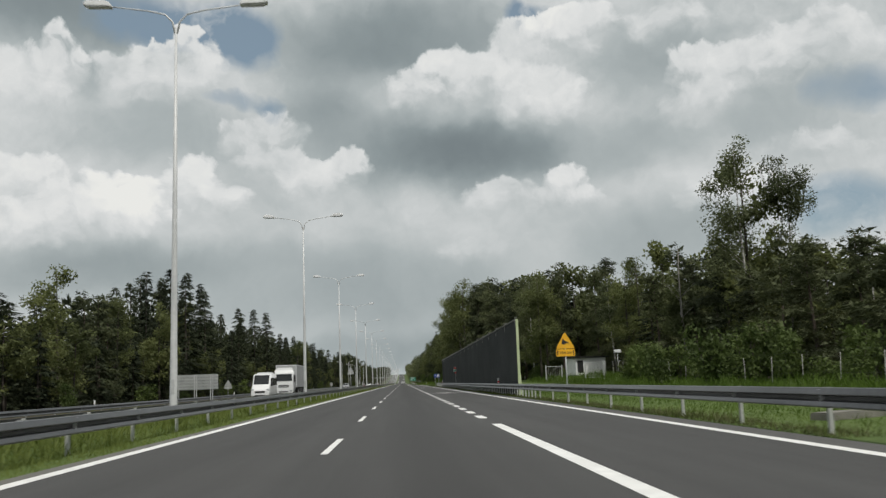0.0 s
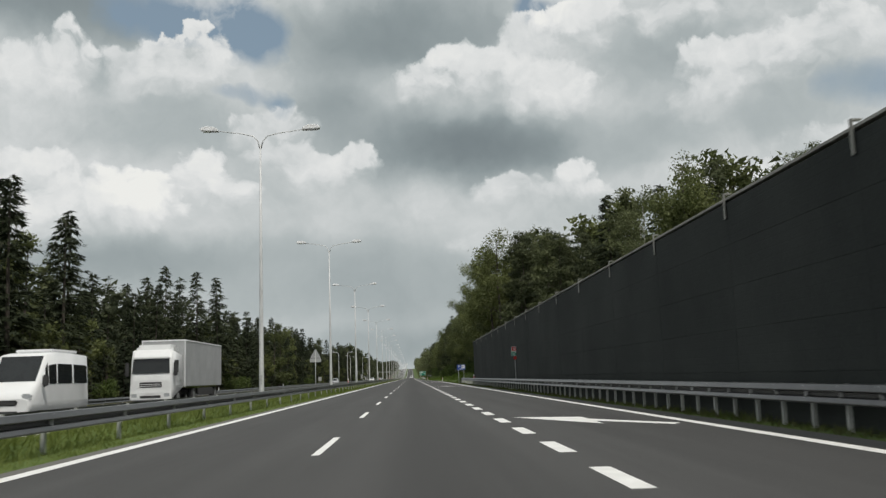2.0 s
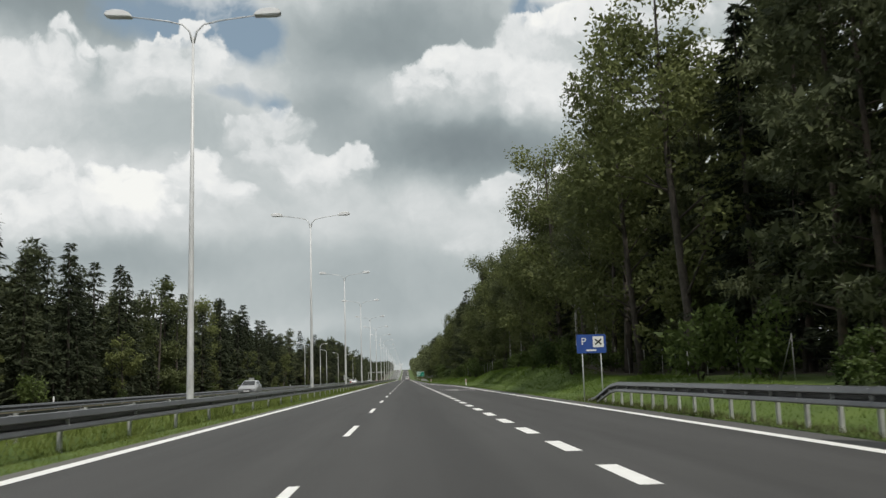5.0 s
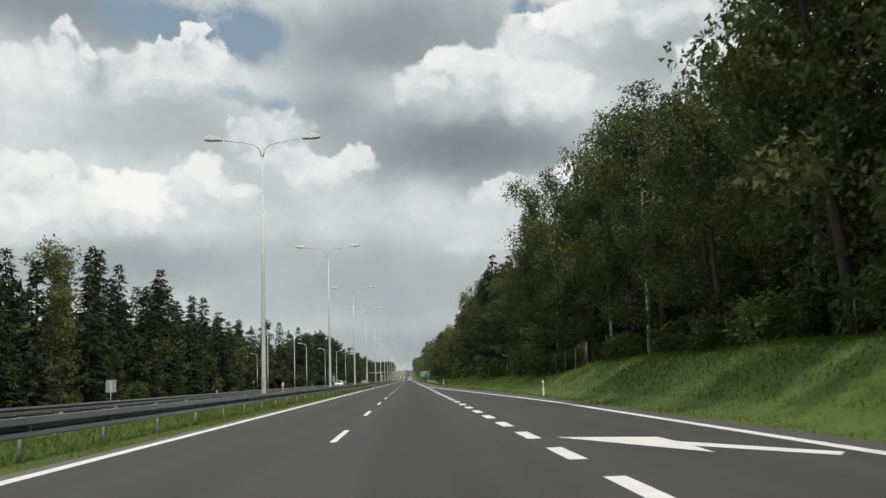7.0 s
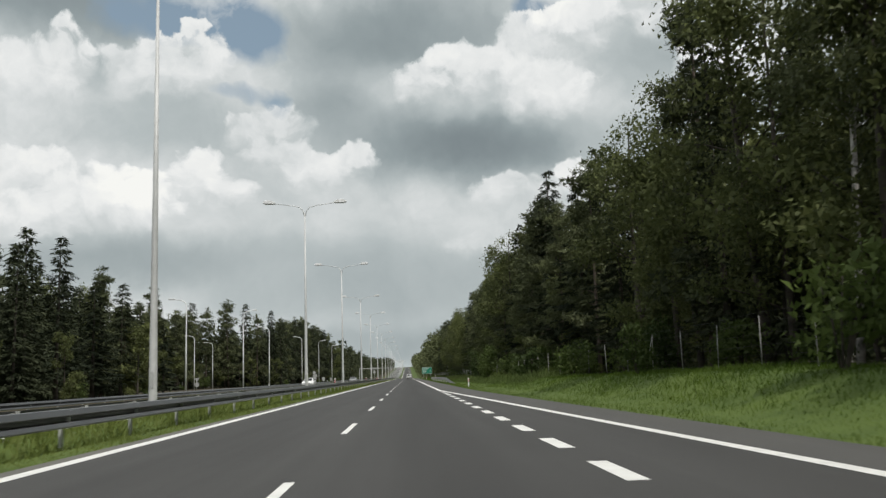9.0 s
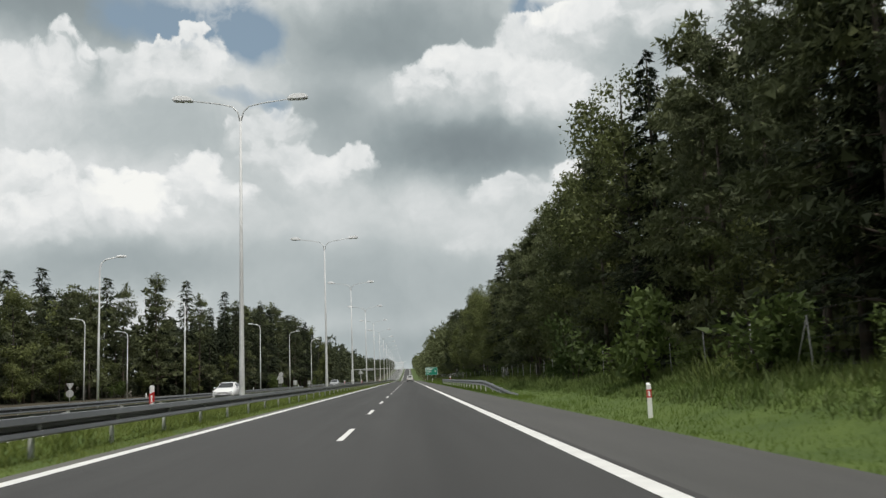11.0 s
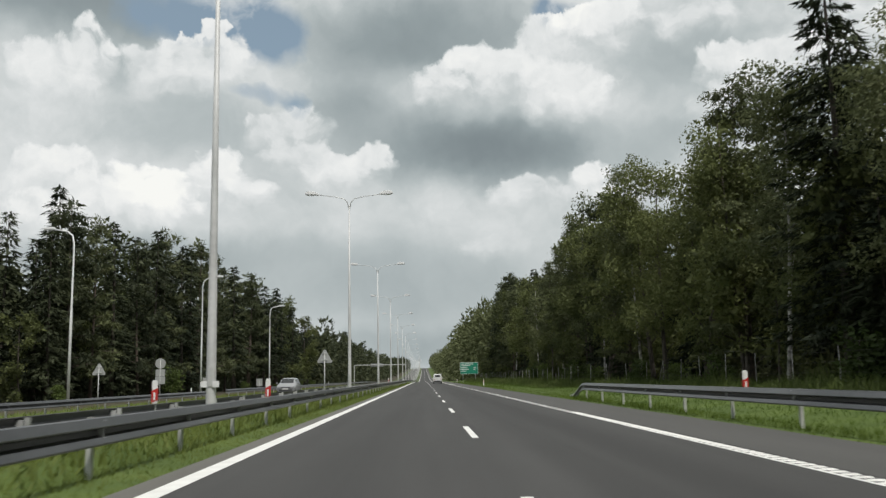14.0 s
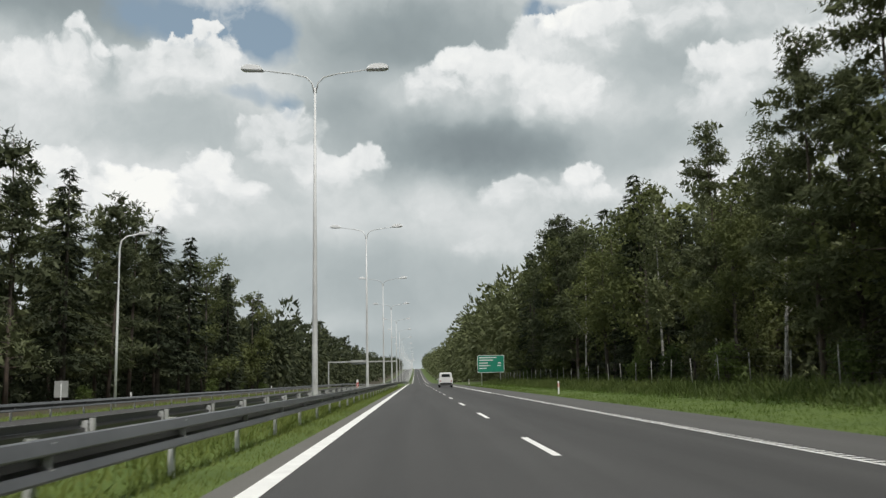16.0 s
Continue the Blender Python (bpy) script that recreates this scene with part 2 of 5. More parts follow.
ASPHALT = asphalt_material("asphalt", (0.036, 0.0353, 0.035), (0.0655, 0.0645, 0.0637), 1.4, 0.5)
ASPHALT_OLD = asphalt_material("older_asphalt", (0.060, 0.060, 0.058), (0.102, 0.100, 0.096), 0.8)
DUSTY = asphalt_material("dusty_asphalt", (0.085, 0.083, 0.076), (0.165, 0.16, 0.145), 0.8)
PAINT = surface("road_paint", (0.68, 0.68, 0.66), (0.86, 0.86, 0.84), 2.5, 0.6, fine=60, bump=0.2)
def ground_material():
    """Rough grass that gives way to brown needle litter under the trees."""
    m = surface("grass_ground", (0.047, 0.084, 0.011), (0.100, 0.146, 0.023), 0.5, 0.95, bump=0.8, fine=14.0, spread=0.4)
    k = Net(m.node_tree)
    bsdf = k.n["Principled BSDF"]
    grass = bsdf.inputs["Base Color"].links[0].from_socket
    geo = k.n.new("ShaderNodeNewGeometry").outputs["Position"]
    cut = k.n.new("ShaderNodeSeparateXYZ")
    k.l.new(geo, cut.inputs[0])
    n = k.math("MULTIPLY", k.math("SUBTRACT", k.noise(geo, 0.6, 5.0), 0.5), 5.0)
    x = k.math("ADD", cut.outputs[0], n)
    f = k.math("MAXIMUM", k.math("MULTIPLY", k.math("SUBTRACT", x, k.math("ADD", 12.5, k.math("MULTIPLY", k.math("MULTIPLY", k.math("SUBTRACT", 205.0, cut.outputs[1]), 0.02, clamp=True), 11.0))), 0.8, clamp=True), k.math("MULTIPLY", k.math("SUBTRACT", -20.5, x), 0.6, clamp=True))
    litter = k.mix(k.noise(geo, 1.7, 5.0), (0.025, 0.022, 0.012), (0.075, 0.06, 0.035))
    k.put(bsdf.inputs["Base Color"], k.mix(f, grass, litter))
    return m


GRASS_GROUND = ground_material()
GRAVEL = surface("gravel", (0.12, 0.115, 0.10), (0.24, 0.23, 0.20), 1.0, 0.95, bump=0.6, fine=30.0)
STEEL = surface("galvanised_steel", (0.42, 0.43, 0.43), (0.60, 0.61, 0.61), 1.2, 0.5, 0.15, fine=14, vary=0.3)
POST_STEEL = surface("weathered_steel", (0.36, 0.37, 0.36), (0.55, 0.56, 0.545), 1.2, 0.6, 0.15, fine=14, vary=0.4)
STEEL_DULL = surface("dull_steel", (0.085, 0.087, 0.09), (0.15, 0.152, 0.155), 0.5, 0.34, 0.85, fine=7, spread=0.4)
FENCE_POST = surface("old_fence_post", (0.20, 0.20, 0.19), (0.36, 0.36, 0.34), 2.0, 0.8, fine=12, vary=0.5)
WIRE = surface("old_wire", (0.05, 0.05, 0.05), (0.09, 0.09, 0.088), 3.0, 0.7, 0.3)
POLE_GREY = surface("pole_grey", (0.52, 0.53, 0.53), (0.68, 0.69, 0.69), 0.9, 0.5, 0.1, fine=8)
LAMP_WHITE = surface("lamp_housing", (0.74, 0.75, 0.76), (0.86, 0.87, 0.88), 4.0, 0.35, fine=20)
LAMP_GLASS = surface("lamp_glass", (0.68, 0.69, 0.70), (0.80, 0.81, 0.82), 6.0, 0.15)
BARRIER = surface("barrier_panel", (0.030, 0.0345, 0.034), (0.052, 0.058, 0.056), 0.22, 0.95, fine=18, vary=0.12, bump=0.5)
BARRIER.node_tree.nodes["Principled BSDF"].inputs["Specular IOR Level"].default_value = 0.15
BARRIER_CAP = surface("barrier_cap", (0.20, 0.20, 0.18), (0.34, 0.34, 0.31), 1.5, 0.6)
PALE_GREEN = surface("pale_green_steel", (0.42, 0.50, 0.28), (0.56, 0.62, 0.40), 1.5, 0.6)
SIGN_BACK = surface("sign_back", (0.34, 0.35, 0.35), (0.46, 0.47, 0.47), 1.2, 0.55, 0.3)
WHITE = surface("white_paint", (0.70, 0.71, 0.71), (0.82, 0.82, 0.82), 2.0, 0.45)
RED = surface("red_paint", (0.42, 0.018, 0.018), (0.55, 0.03, 0.025), 4.0, 0.5)
YELLOW = surface("sign_yellow", (0.72, 0.36, 0.01), (0.85, 0.45, 0.015), 3.0, 0.45)
BLACK = surface("black_paint", (0.012, 0.012, 0.012), (0.022, 0.022, 0.022), 4.0, 0.5)
SIGN_BLUE = surface("sign_blue", (0.02, 0.06, 0.26), (0.03, 0.085, 0.33), 3.0, 0.45)
SIGN_GREEN = surface("sign_green", (0.01, 0.20, 0.13), (0.015, 0.26, 0.17), 3.0, 0.45)
BARK_PINE = surface("pine_bark", (0.05, 0.042, 0.036), (0.13, 0.10, 0.078), 2.0, 0.95, bump=0.8, fine=10)
BARK_DARK = surface("dark_bark", (0.035, 0.03, 0.025), (0.10, 0.085, 0.07), 2.0, 0.95, bump=0.8, fine=10)
BARK_GREY = surface("grey_dead_bark", (0.16, 0.15, 0.135), (0.30, 0.285, 0.26), 2.0, 0.95, bump=0.8, fine=10)
BARK_BIRCH = surface("birch_bark", (0.10, 0.10, 0.095), (0.62, 0.60, 0.56), 2.2, 0.8, fine=5, spread=0.5)
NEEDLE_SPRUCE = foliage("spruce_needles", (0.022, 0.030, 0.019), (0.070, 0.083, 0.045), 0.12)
NEEDLE_PINE = foliage("pine_needles", (0.040, 0.050, 0.030), (0.140, 0.158, 0.072), 0.17)
LEAF = foliage("broad_leaves", (0.056, 0.071, 0.030), (0.190, 0.212, 0.076), 0.30)
LEAF_BIRCH = foliage("birch_leaves", (0.062, 0.078, 0.038), (0.190, 0.210, 0.100), 0.30)
SHRUB = foliage("shrub_leaves", (0.038, 0.06, 0.018), (0.13, 0.175, 0.05), 0.3)
BLADE = foliage("grass_blades", (0.100, 0.136, 0.030), (0.168, 0.205, 0.052), 0.2, 0.25)
WEED = foliage("tall_weeds", (0.058, 0.085, 0.022), (0.165, 0.198, 0.058), 0.2, 0.5)
BLADE_VERGE = foliage("verge_grass", (0.050, 0.090, 0.011), (0.102, 0.150, 0.023), 0.18, 0.25)
BLADE_OLIVE = foliage("dusty_grass", (0.060, 0.068, 0.026), (0.130, 0.138, 0.055), 0.15, 0.6)
BLADE_DRY = foliage("tall_grass", (0.050, 0.092, 0.010), (0.115, 0.168, 0.026), 0.18, 0.25)


# ---- building helpers ----
def mesh_of(name, verts, faces, material=None):
    me = bpy.data.meshes.new(name)
    me.from_pydata(verts, [], faces)
    if material:
        me.materials.append(material)
    return me


def part(name, bm, material, parent=None, label=""):
    """Link a bmesh (or a ready mesh) as one mesh object under a thing or a part."""
    if isinstance(bm, bmesh.types.BMesh):
        me = bpy.data.meshes.new(name)
        bm.to_mesh(me)
        bm.free()
    else:
        me = bm
    if material and not me.materials:
        me.materials.append(material)
    ob = new(name, me)
    ob.parent = parent
    if label:
        tagged(ob, label)
    return ob


def thing(name, label, category, at=None, group="", kind=""):
    ob = new(name)
    ob.empty_display_size = 0.2
    if at is not None:
        ob.matrix_basis = at
    return tagged(ob, label, category, group, kind)


def box(bm, lo, hi, bevel=0.0):
    c = [(a + b) / 2 for a, b in zip(lo, hi)]
    s = [abs(b - a) for a, b in zip(lo, hi)]
    g = bmesh.ops.create_cube(bm, size=1, matrix=Matrix.Translation(c) @ Matrix.Diagonal((*s, 1)))
    if bevel:
        ed = {e for v in g["verts"] for e in v.link_edges}
        bmesh.ops.bevel(bm, geom=list(ed), offset=bevel, segments=2, affect="EDGES")
    return bm


def boxed(lo, hi, bevel=0.0):
    return box(bmesh.new(), lo, hi, bevel)


def tube(bm, points, radii, sides=10):
    """A round tube through points, with a radius at each."""
    rings = []
    n = len(points)
    for i, p in enumerate(points):
        p = Vector(p)
        d = Vector(points[min(i + 1, n - 1)]) - Vector(points[max(i - 1, 0)])
        q = d.to_track_quat("Z", "Y")
        rings.append([bm.verts.new(p + q @ Vector((radii[i] * math.cos(2 * math.pi * j / sides), radii[i] * math.sin(2 * math.pi * j / sides), 0))) for j in range(sides)])
    for a, b in zip(rings, rings[1:]):
        for j in range(sides):
            f = bm.faces.new((a[j], a[(j + 1) % sides], b[(j + 1) % sides], b[j]))
            f.smooth = True
    bm.faces.new(rings[0][::-1])
    bm.faces.new(rings[-1])
    return bm


def slab(outline, z0, z1, axis="z"):
    """A prism over an outline; axis is the direction of its thickness."""
    bm = bmesh.new()
    put = {"z": lambda a, b, c: (a, b, c), "y": lambda a, b, c: (a, c, b), "x": lambda a, b, c: (c, a, b)}[axis]
    lo = [bm.verts.new(put(a, b, z0)) for a, b in outline]
    hi = [bm.verts.new(put(a, b, z1)) for a, b in outline]
    bm.faces.new(lo[::-1])
    bm.faces.new(hi)
    n = len(lo)
    for i in range(n):
        bm.faces.new((lo[i], lo[(i + 1) % n], hi[(i + 1) % n], hi[i]))
    bmesh.ops.recalc_face_normals(bm, faces=bm.faces)
    return bm


def sweep(profile, path, close_ends=True):
    """A profile of (x, z) carried along a path of (x, y, z) that runs mainly along y."""
    n = len(profile)
    verts = [(x + px, y, z + pz) for x, y, z in path for px, pz in profile]
    faces = [(i * n + j, i * n + (j + 1) % n, (i + 1) * n + (j + 1) % n, (i + 1) * n + j) for i in range(len(path) - 1) for j in range(n)]
    if close_ends:
        faces += [tuple(range(n))[::-1], tuple(range((len(path) - 1) * n, len(path) * n))]
    return verts, faces


def smooth01(a, b, v):
    t = min(1.0, max(0.0, (v - a) / (b - a)))
    return t * t * (3 - 2 * t)


def rise(y):
    """The road's height along its length: level, a shallow dip, then a long climb."""
    return -0.9 * smooth01(690, 860, y) + 21.0 * smooth01(860, 2300, y)


def edge_right(y):
    """Where the right-hand asphalt ends."""
    return 7.75 - 2.05 * smooth01(255, 345, y)


def bank(x, y):
    """Height of the ground right of the road."""
    top = 0.25 + 0.5 * smooth01(165, 195, y) + 0.95 * smooth01(205, 228, y) - 0.75 * smooth01(260, 280, y) - 0.3 * smooth01(300, 345, y) - 0.4 * smooth01(345, 420, y)
    e = edge_right(y)
    top *= smooth01(55, 95, y)
    return top * smooth01(e + 0.8, e + 4.2, x) + (0.02 + 0.05 * smooth01(60, 100, y) * (1 - smooth01(130, 190, y))) * max(0.0, min(x, 45) - e - 4.2)


def ground_height(x, y):
    z = rise(y) - 0.03
    if x > 0:
        return z + bank(x, y) + 0.06 * math.sin(0.9 * x + 0.23 * y) * smooth01(9, 12, x) * math.sin(0.31 * y)
    if -6.1 < x < -4.85:
        z += 0.20 * math.sin(math.pi * (x + 6.1) / 1.25)
    if x < -6.2:
        z -= 0.04 + 0.02 * (-6.2 - max(x, -17.4))
    return z - 0.1 * smooth01(-17.2, -18.2, x)

# ---- ground and roads ----
def grid_mesh(xs, ys, height):
    verts = [(x, y, height(x, y)) for y in ys for x in xs]
    n = len(xs)
    faces = [(j * n + i, j * n + i + 1, (j + 1) * n + i + 1, (j + 1) * n + i) for j in range(len(ys) - 1) for i in range(n - 1)]
    return verts, faces


gx = [-4500, -1500, -500, -200, -100, -60, -45, -34, -28, -24, -22, -20, -18.5, -17.6, -12, -8, -6.3, -6.0, -5.75, -5.45, -5.15, -4.85, -4.7, -4.3, -3.9, 0, 5, 5.7, 6.4, 7, 7.5, 8, 8.5, 9, 9.5, 10, 10.5, 11, 11.5, 12, 12.6, 13.4, 15, 18, 24, 34, 50, 80, 150, 400, 1500, 4500]
gy = [-300, -100, -40] + list(range(-20, 700, 4)) + list(range(700, 2400, 50)) + [2600, 3200, 4000, 4900]
me = mesh_of("ground", *grid_mesh(gx, gy, lambda x, y: ground_height(x, y) - (0.12 if -18.4 < x < -6.1 or -3.8 < x < edge_right(y) - 0.05 else 0)), GRASS_GROUND)
for p in me.polygons:
    p.use_smooth = True
tagged(new("ground", me), "uneven green grassy ground along the expressway", "ground", kind="structure")

ry = [-300, -60] + list(range(-20, 700, 5)) + list(range(700, 2400, 25)) + [3000, 4900]


def road_strip(name, left, right, top, material, label, parent=None, fall=0.0):
    """A slab of road between two edges, that may change along y."""
    vs, fs = [], []
    for y in ry:
        a, b = left(y), right(y)
        vs += [(a, y, rise(y) + top - 0.10 - fall), (a, y, rise(y) + top - fall), (b, y, rise(y) + top), (b, y, rise(y) + top - 0.10)]
    for i in range(len(ry) - 1):
        for j in range(3):
            fs.append((i * 4 + j, (i + 1) * 4 + j, (i + 1) * 4 + j + 1, i * 4 + j + 1))
    ob = new(name, mesh_of(name, vs, fs, material))
    ob.parent = parent
    return tagged(ob, label, "road" if parent is None else "", kind="structure" if parent is None else "")


def line_right(y):
    """The right-hand edge line of the added lane, which closes towards the through lanes."""
    return 6.98 - 3.52 * min(1.0, max(0.0, (y - 252) / 86))


road = road_strip("road", lambda y: -3.62, lambda y: max(3.7, line_right(y) + 0.14), 0.0, ASPHALT, "dark grey asphalt expressway carriageway with fresh white markings")
verge_l = road_strip("pavement", lambda y: -3.98, lambda y: -3.62, -0.012, DUSTY, "narrow paler asphalt strip beside the median grass")
tagged(verge_l, category="pavement")
shoulder = road_strip("shoulder", lambda y: max(3.7, line_right(y) + 0.14), edge_right, -0.006, ASPHALT_OLD, "paler worn asphalt hard shoulder beside the carriageway")
road_opp = road_strip("road", lambda y: -18.25, lambda y: -6.2, -0.04, ASPHALT, "dark grey asphalt carriageway for the oncoming traffic", fall=0.24)


def ribbon(x0, x1, y0, y1, z=0.005, step=10.0):
    n = max(1, round((y1 - y0) / step))
    ys = [y0 + (y1 - y0) * i / n for i in range(n + 1)]
    f0, f1 = (x0 if callable(x0) else lambda y: x0), (x1 if callable(x1) else lambda y: x1)
    vs = [p for y in ys for p in ((f0(y), y, rise(y) + z), (f1(y), y, rise(y) + z))]
    return vs, [(2 * i, 2 * i + 1, 2 * i + 3, 2 * i + 2) for i in range(n)]


def marking(name, data, parent, material=PAINT):
    ob = new(name, mesh_of(name, *data, material))
    ob.parent = parent
    return ob


marking("edge_line", ribbon(-3.62, -3.38, -60, 2300), road)
marking("edge_line", ribbon(lambda y: line_right(y) - 0.12, lambda y: line_right(y) + 0.12, -60, 338), road)
marking("edge_line", ribbon(3.34, 3.58, -60, 22.1), road)
marking("edge_line", ribbon(3.34, 3.58, 338, 376), road)
marking("edge_line", ribbon(3.34, 3.58, 560, 2300), road)
marking("edge_line", ribbon(3.34, 3.40, 376, 560, 0.004), road)
dash = mesh_of("lane_dash", *ribbon(-0.06, 0.06, 0, 3.9, 0.005, 4), PAINT)
for i in range(-3, 58):
    ob = new("lane_dash", dash)
    ob.parent, ob.location = road, (0, 2.5 + 12 * i, 0)
block = mesh_of("lane_block", *ribbon(-0.12, 0.12, 0, 2.0, 0.005, 2), PAINT)
for i in range(78):
    ob = new("lane_block", block)
    ob.parent, ob.location = road, (3.46, 25.55 + 4.0 * i, 0)
rib = mesh_of("rumble_bar", [(-0.09, -0.055, 0), (0.10, -0.055, 0), (0.10, 0.055, 0), (-0.09, 0.055, 0), (-0.07, -0.04, 0.012), (0.08, -0.04, 0.012), (0.08, 0.04, 0.012), (-0.07, 0.04, 0.012)],
              [(4, 5, 6, 7), (0, 1, 5, 4), (1, 2, 6, 5), (2, 3, 7, 6), (3, 0, 4, 7)], PAINT)
for i in range(300):
    ob = new("rumble_bar", rib)
    ob.parent, ob.location = road, (3.49, 376.2 + 0.27 * i, 0.002)
rest = [(a + 3.49, b + 376.2 + 0.27 * i, c) for i in range(300, 680) for a, b, c in ((-0.09, -0.055, 0.006), (0.10, -0.055, 0.006), (0.10, 0.055, 0.006), (-0.09, 0.055, 0.006))]
ob = marking("rumble_bars_far", (rest, [(4 * i, 4 * i + 1, 4 * i + 2, 4 * i + 3) for i in range(380)]), road)
tagged(ob, kind="stuff")
far = [2.5 + 12 * i for i in range(58, 180)]
vs = [p for y in far for p in ((-0.06, y, rise(y) + 0.01), (0.06, y, rise(y) + 0.01), (0.06, y + 3.9, rise(y + 3.9) + 0.01), (-0.06, y + 3.9, rise(y + 3.9) + 0.01))]
tagged(marking("lane_dashes_far", (vs, [(4 * i, 4 * i + 1, 4 * i + 2, 4 * i + 3) for i in range(len(far))]), road), kind="stuff")
for x in (-8.06, -15.06):
    marking("edge_line", ribbon(x - 0.12, x + 0.12, -60, 2300, 0.012 - 0.04 - 0.02 * (-6.2 - x)), road_opp)
for i in range(60):
    ob = new("lane_dash", dash)
    ob.parent, ob.location = road_opp, (-11.56, 6 + 12 * i, 0.008 - 0.04 - 0.107)
arrow = mesh_of("merge_arrow", [(-1.37, 2.3, 0.005), (0.15, 1.5, 0.005), (0.15, 0.45, 0.005), (1.45, -2.2, 0.005), (1.22, -2.6, 0.005), (0.12, -0.5, 0.005), (0.05, -1.6, 0.005)],
                [(0, 6, 5), (0, 5, 2), (0, 2, 1), (5, 4, 3, 2)], PAINT)
for y in (81.5, 154.8, 227.4):
    ob = new("merge_arrow", arrow)
    ob.parent, ob.location = road, (5.22, y, 0)

# ---- guardrails ----
WBEAM = [(0.050, 0.0), (0.094, 0.012), (0.096, 0.030), (0.060, 0.095), (-0.004, 0.120), (-0.006, 0.175), (0.092, 0.198), (0.096, 0.212), (0.052, 0.302), (0.020, 0.312), (0.018, 0.305), (0.046, 0.296), (0.089, 0.211), (0.086, 0.204), (-0.012, 0.179), (-0.010, 0.115), (0.055, 0.090), (0.089, 0.029), (0.086, 0.019), (0.047, 0.007)]


def c_post(h=0.76):
    bm = bmesh.new()
    box(bm, (-0.032, -0.045, -0.3), (-0.027, 0.045, h - 0.02))
    box(bm, (-0.032, -0.045, -0.3), (0.032, -0.040, h - 0.02))
    box(bm, (0.027, -0.045, -0.3), (0.032, 0.045, h - 0.02))
    me = bpy.data.meshes.new("post")
    bm.to_mesh(me)
    bm.free()
    me.materials.append(POST_STEEL)
    return me


def spacer_block():
    me = bpy.data.meshes.new("spacer")
    bm = bmesh.new()
    box(bm, (0.05, -0.04, 0.50), (0.17, 0.04, 0.505))
    box(bm, (0.05, -0.04, 0.70), (0.17, 0.04, 0.705))
    box(bm, (0.05, -0.04, 0.50), (0.17, -0.035, 0.705))
    bm.to_mesh(me)
    bm.free()
    me.materials.append(STEEL)
    return me


POST, SPACER = c_post(), spacer_block()


def guardrail(x, y0, y1, posts, side, label, material=STEEL_DULL, dive=(0, 0), swing=None, foot=0.0):
    """A W-beam on posts; side -1 turns its face to -x. dive: lengths over which the ends run down to the ground."""
    rail = thing("guardrail", label, "guardrail", pose(0, y0, 0))
    ys = [y0 + i * 4.0 for i in range(int((y1 - y0) / 4.0) + 1)] + [y1]
    if dive[0] or dive[1]:
        ys = sorted(set(ys + [y0 + dive[0] * k / 4 for k in range(5)] + [y1 - dive[1] * k / 4 for k in range(5)]))

    def drop(y):
        d = 0.0
        if dive[0]:
            d += 0.66 * (1 - smooth01(y0, y0 + dive[0], y))
        if dive[1]:
            d += 0.66 * smooth01(y1 - dive[1], y1, y)
        return d
    off = swing or (lambda y: 0.0)
    prof = [(side * (a + 0.10), b * 1.06 + 0.41) for a, b in WBEAM]
    if side < 0:
        prof = prof[::-1]
    vs, fs = sweep(prof, [(x + off(y), y - y0, rise(y) + foot - drop(y)) for y in ys])
    me = mesh_of("beam", vs, fs, material)
    part("beam", me, None, rail)
    for y in posts:
        if not (y0 + dive[0] * 0.4 <= y <= y1 - dive[1] * 0.4):
            continue
        for name, m in (("post", POST), ("spacer", SPACER)):
            ob = new(name, m)
            ob.parent, ob.location = rail, (x + off(y), y - y0, rise(y) + foot - drop(y))
            ob.scale = (side, 1, 1)
    return rail


def span(a, b, s):
    return [a + i * s for i in range(int((b - a) / s) + 1)]


guardrail(-4.79, -20, 1900, span(-19.0, 640, 4.0), 1, "dull grey steel guardrail along the median grass", foot=-0.06)
guardrail(-6.62, -20, 1900, span(-16.4, 640, 4.0), -1, "dull grey steel guardrail at the far side of the median", foot=-0.14)
guardrail(-18.3, -20, 505, span(-15, 505, 4.0), 1, "grey steel guardrail beyond the oncoming carriageway", foot=-0.40)
guardrail(-17.9, 509, 1900, span(511, 640, 4.0), 1, "grey steel guardrail beyond the oncoming carriageway", foot=-0.32)
guardrail(8.28, -20, 188, span(-17, 47, 4.0) + span(48.68, 188, 1.28), -1, "dull grey steel guardrail on close posts before the noise barrier", dive=(0, 5))
guardrail(6.45, 380.5, 478, span(384, 477, 4.0), -1, "dark grey steel guardrail with sloped ends on the verge", dive=(17, 6.5), swing=lambda y: 0.5 * (1 - smooth01(380.5, 397, y)) + 0.4 * smooth01(470, 478, y))

# ---- noise barrier ----
WALL_X, WALL_A, BAY, BAYS, WALL_H = 8.53, 57.2, 5.915, 18, 4.71
barrier = thing("noise_barrier", "tall dark green-black noise barrier of stacked panels between steel posts", "noise barrier", pose(WALL_X, WALL_A, 0))


def barrier_panel(h):
    """A ribbed cassette, one bay wide."""
    prof = [(0.06, 0.0), (-0.056, 0.0)]
    n = 5
    for i in range(n):
        z = h * i / n
        prof += [(-0.0605, z + 0.004), (-0.062, z + 0.02), (-0.062, z + h / n - 0.02), (-0.0605, z + h / n - 0.004)]
    prof += [(-0.056, h), (0.06, h)]
    me = mesh_of("panel", *sweep(prof[::-1], [(0, 0.006, 0), (0, BAY - 0.006, 0)]), BARRIER)
    return me


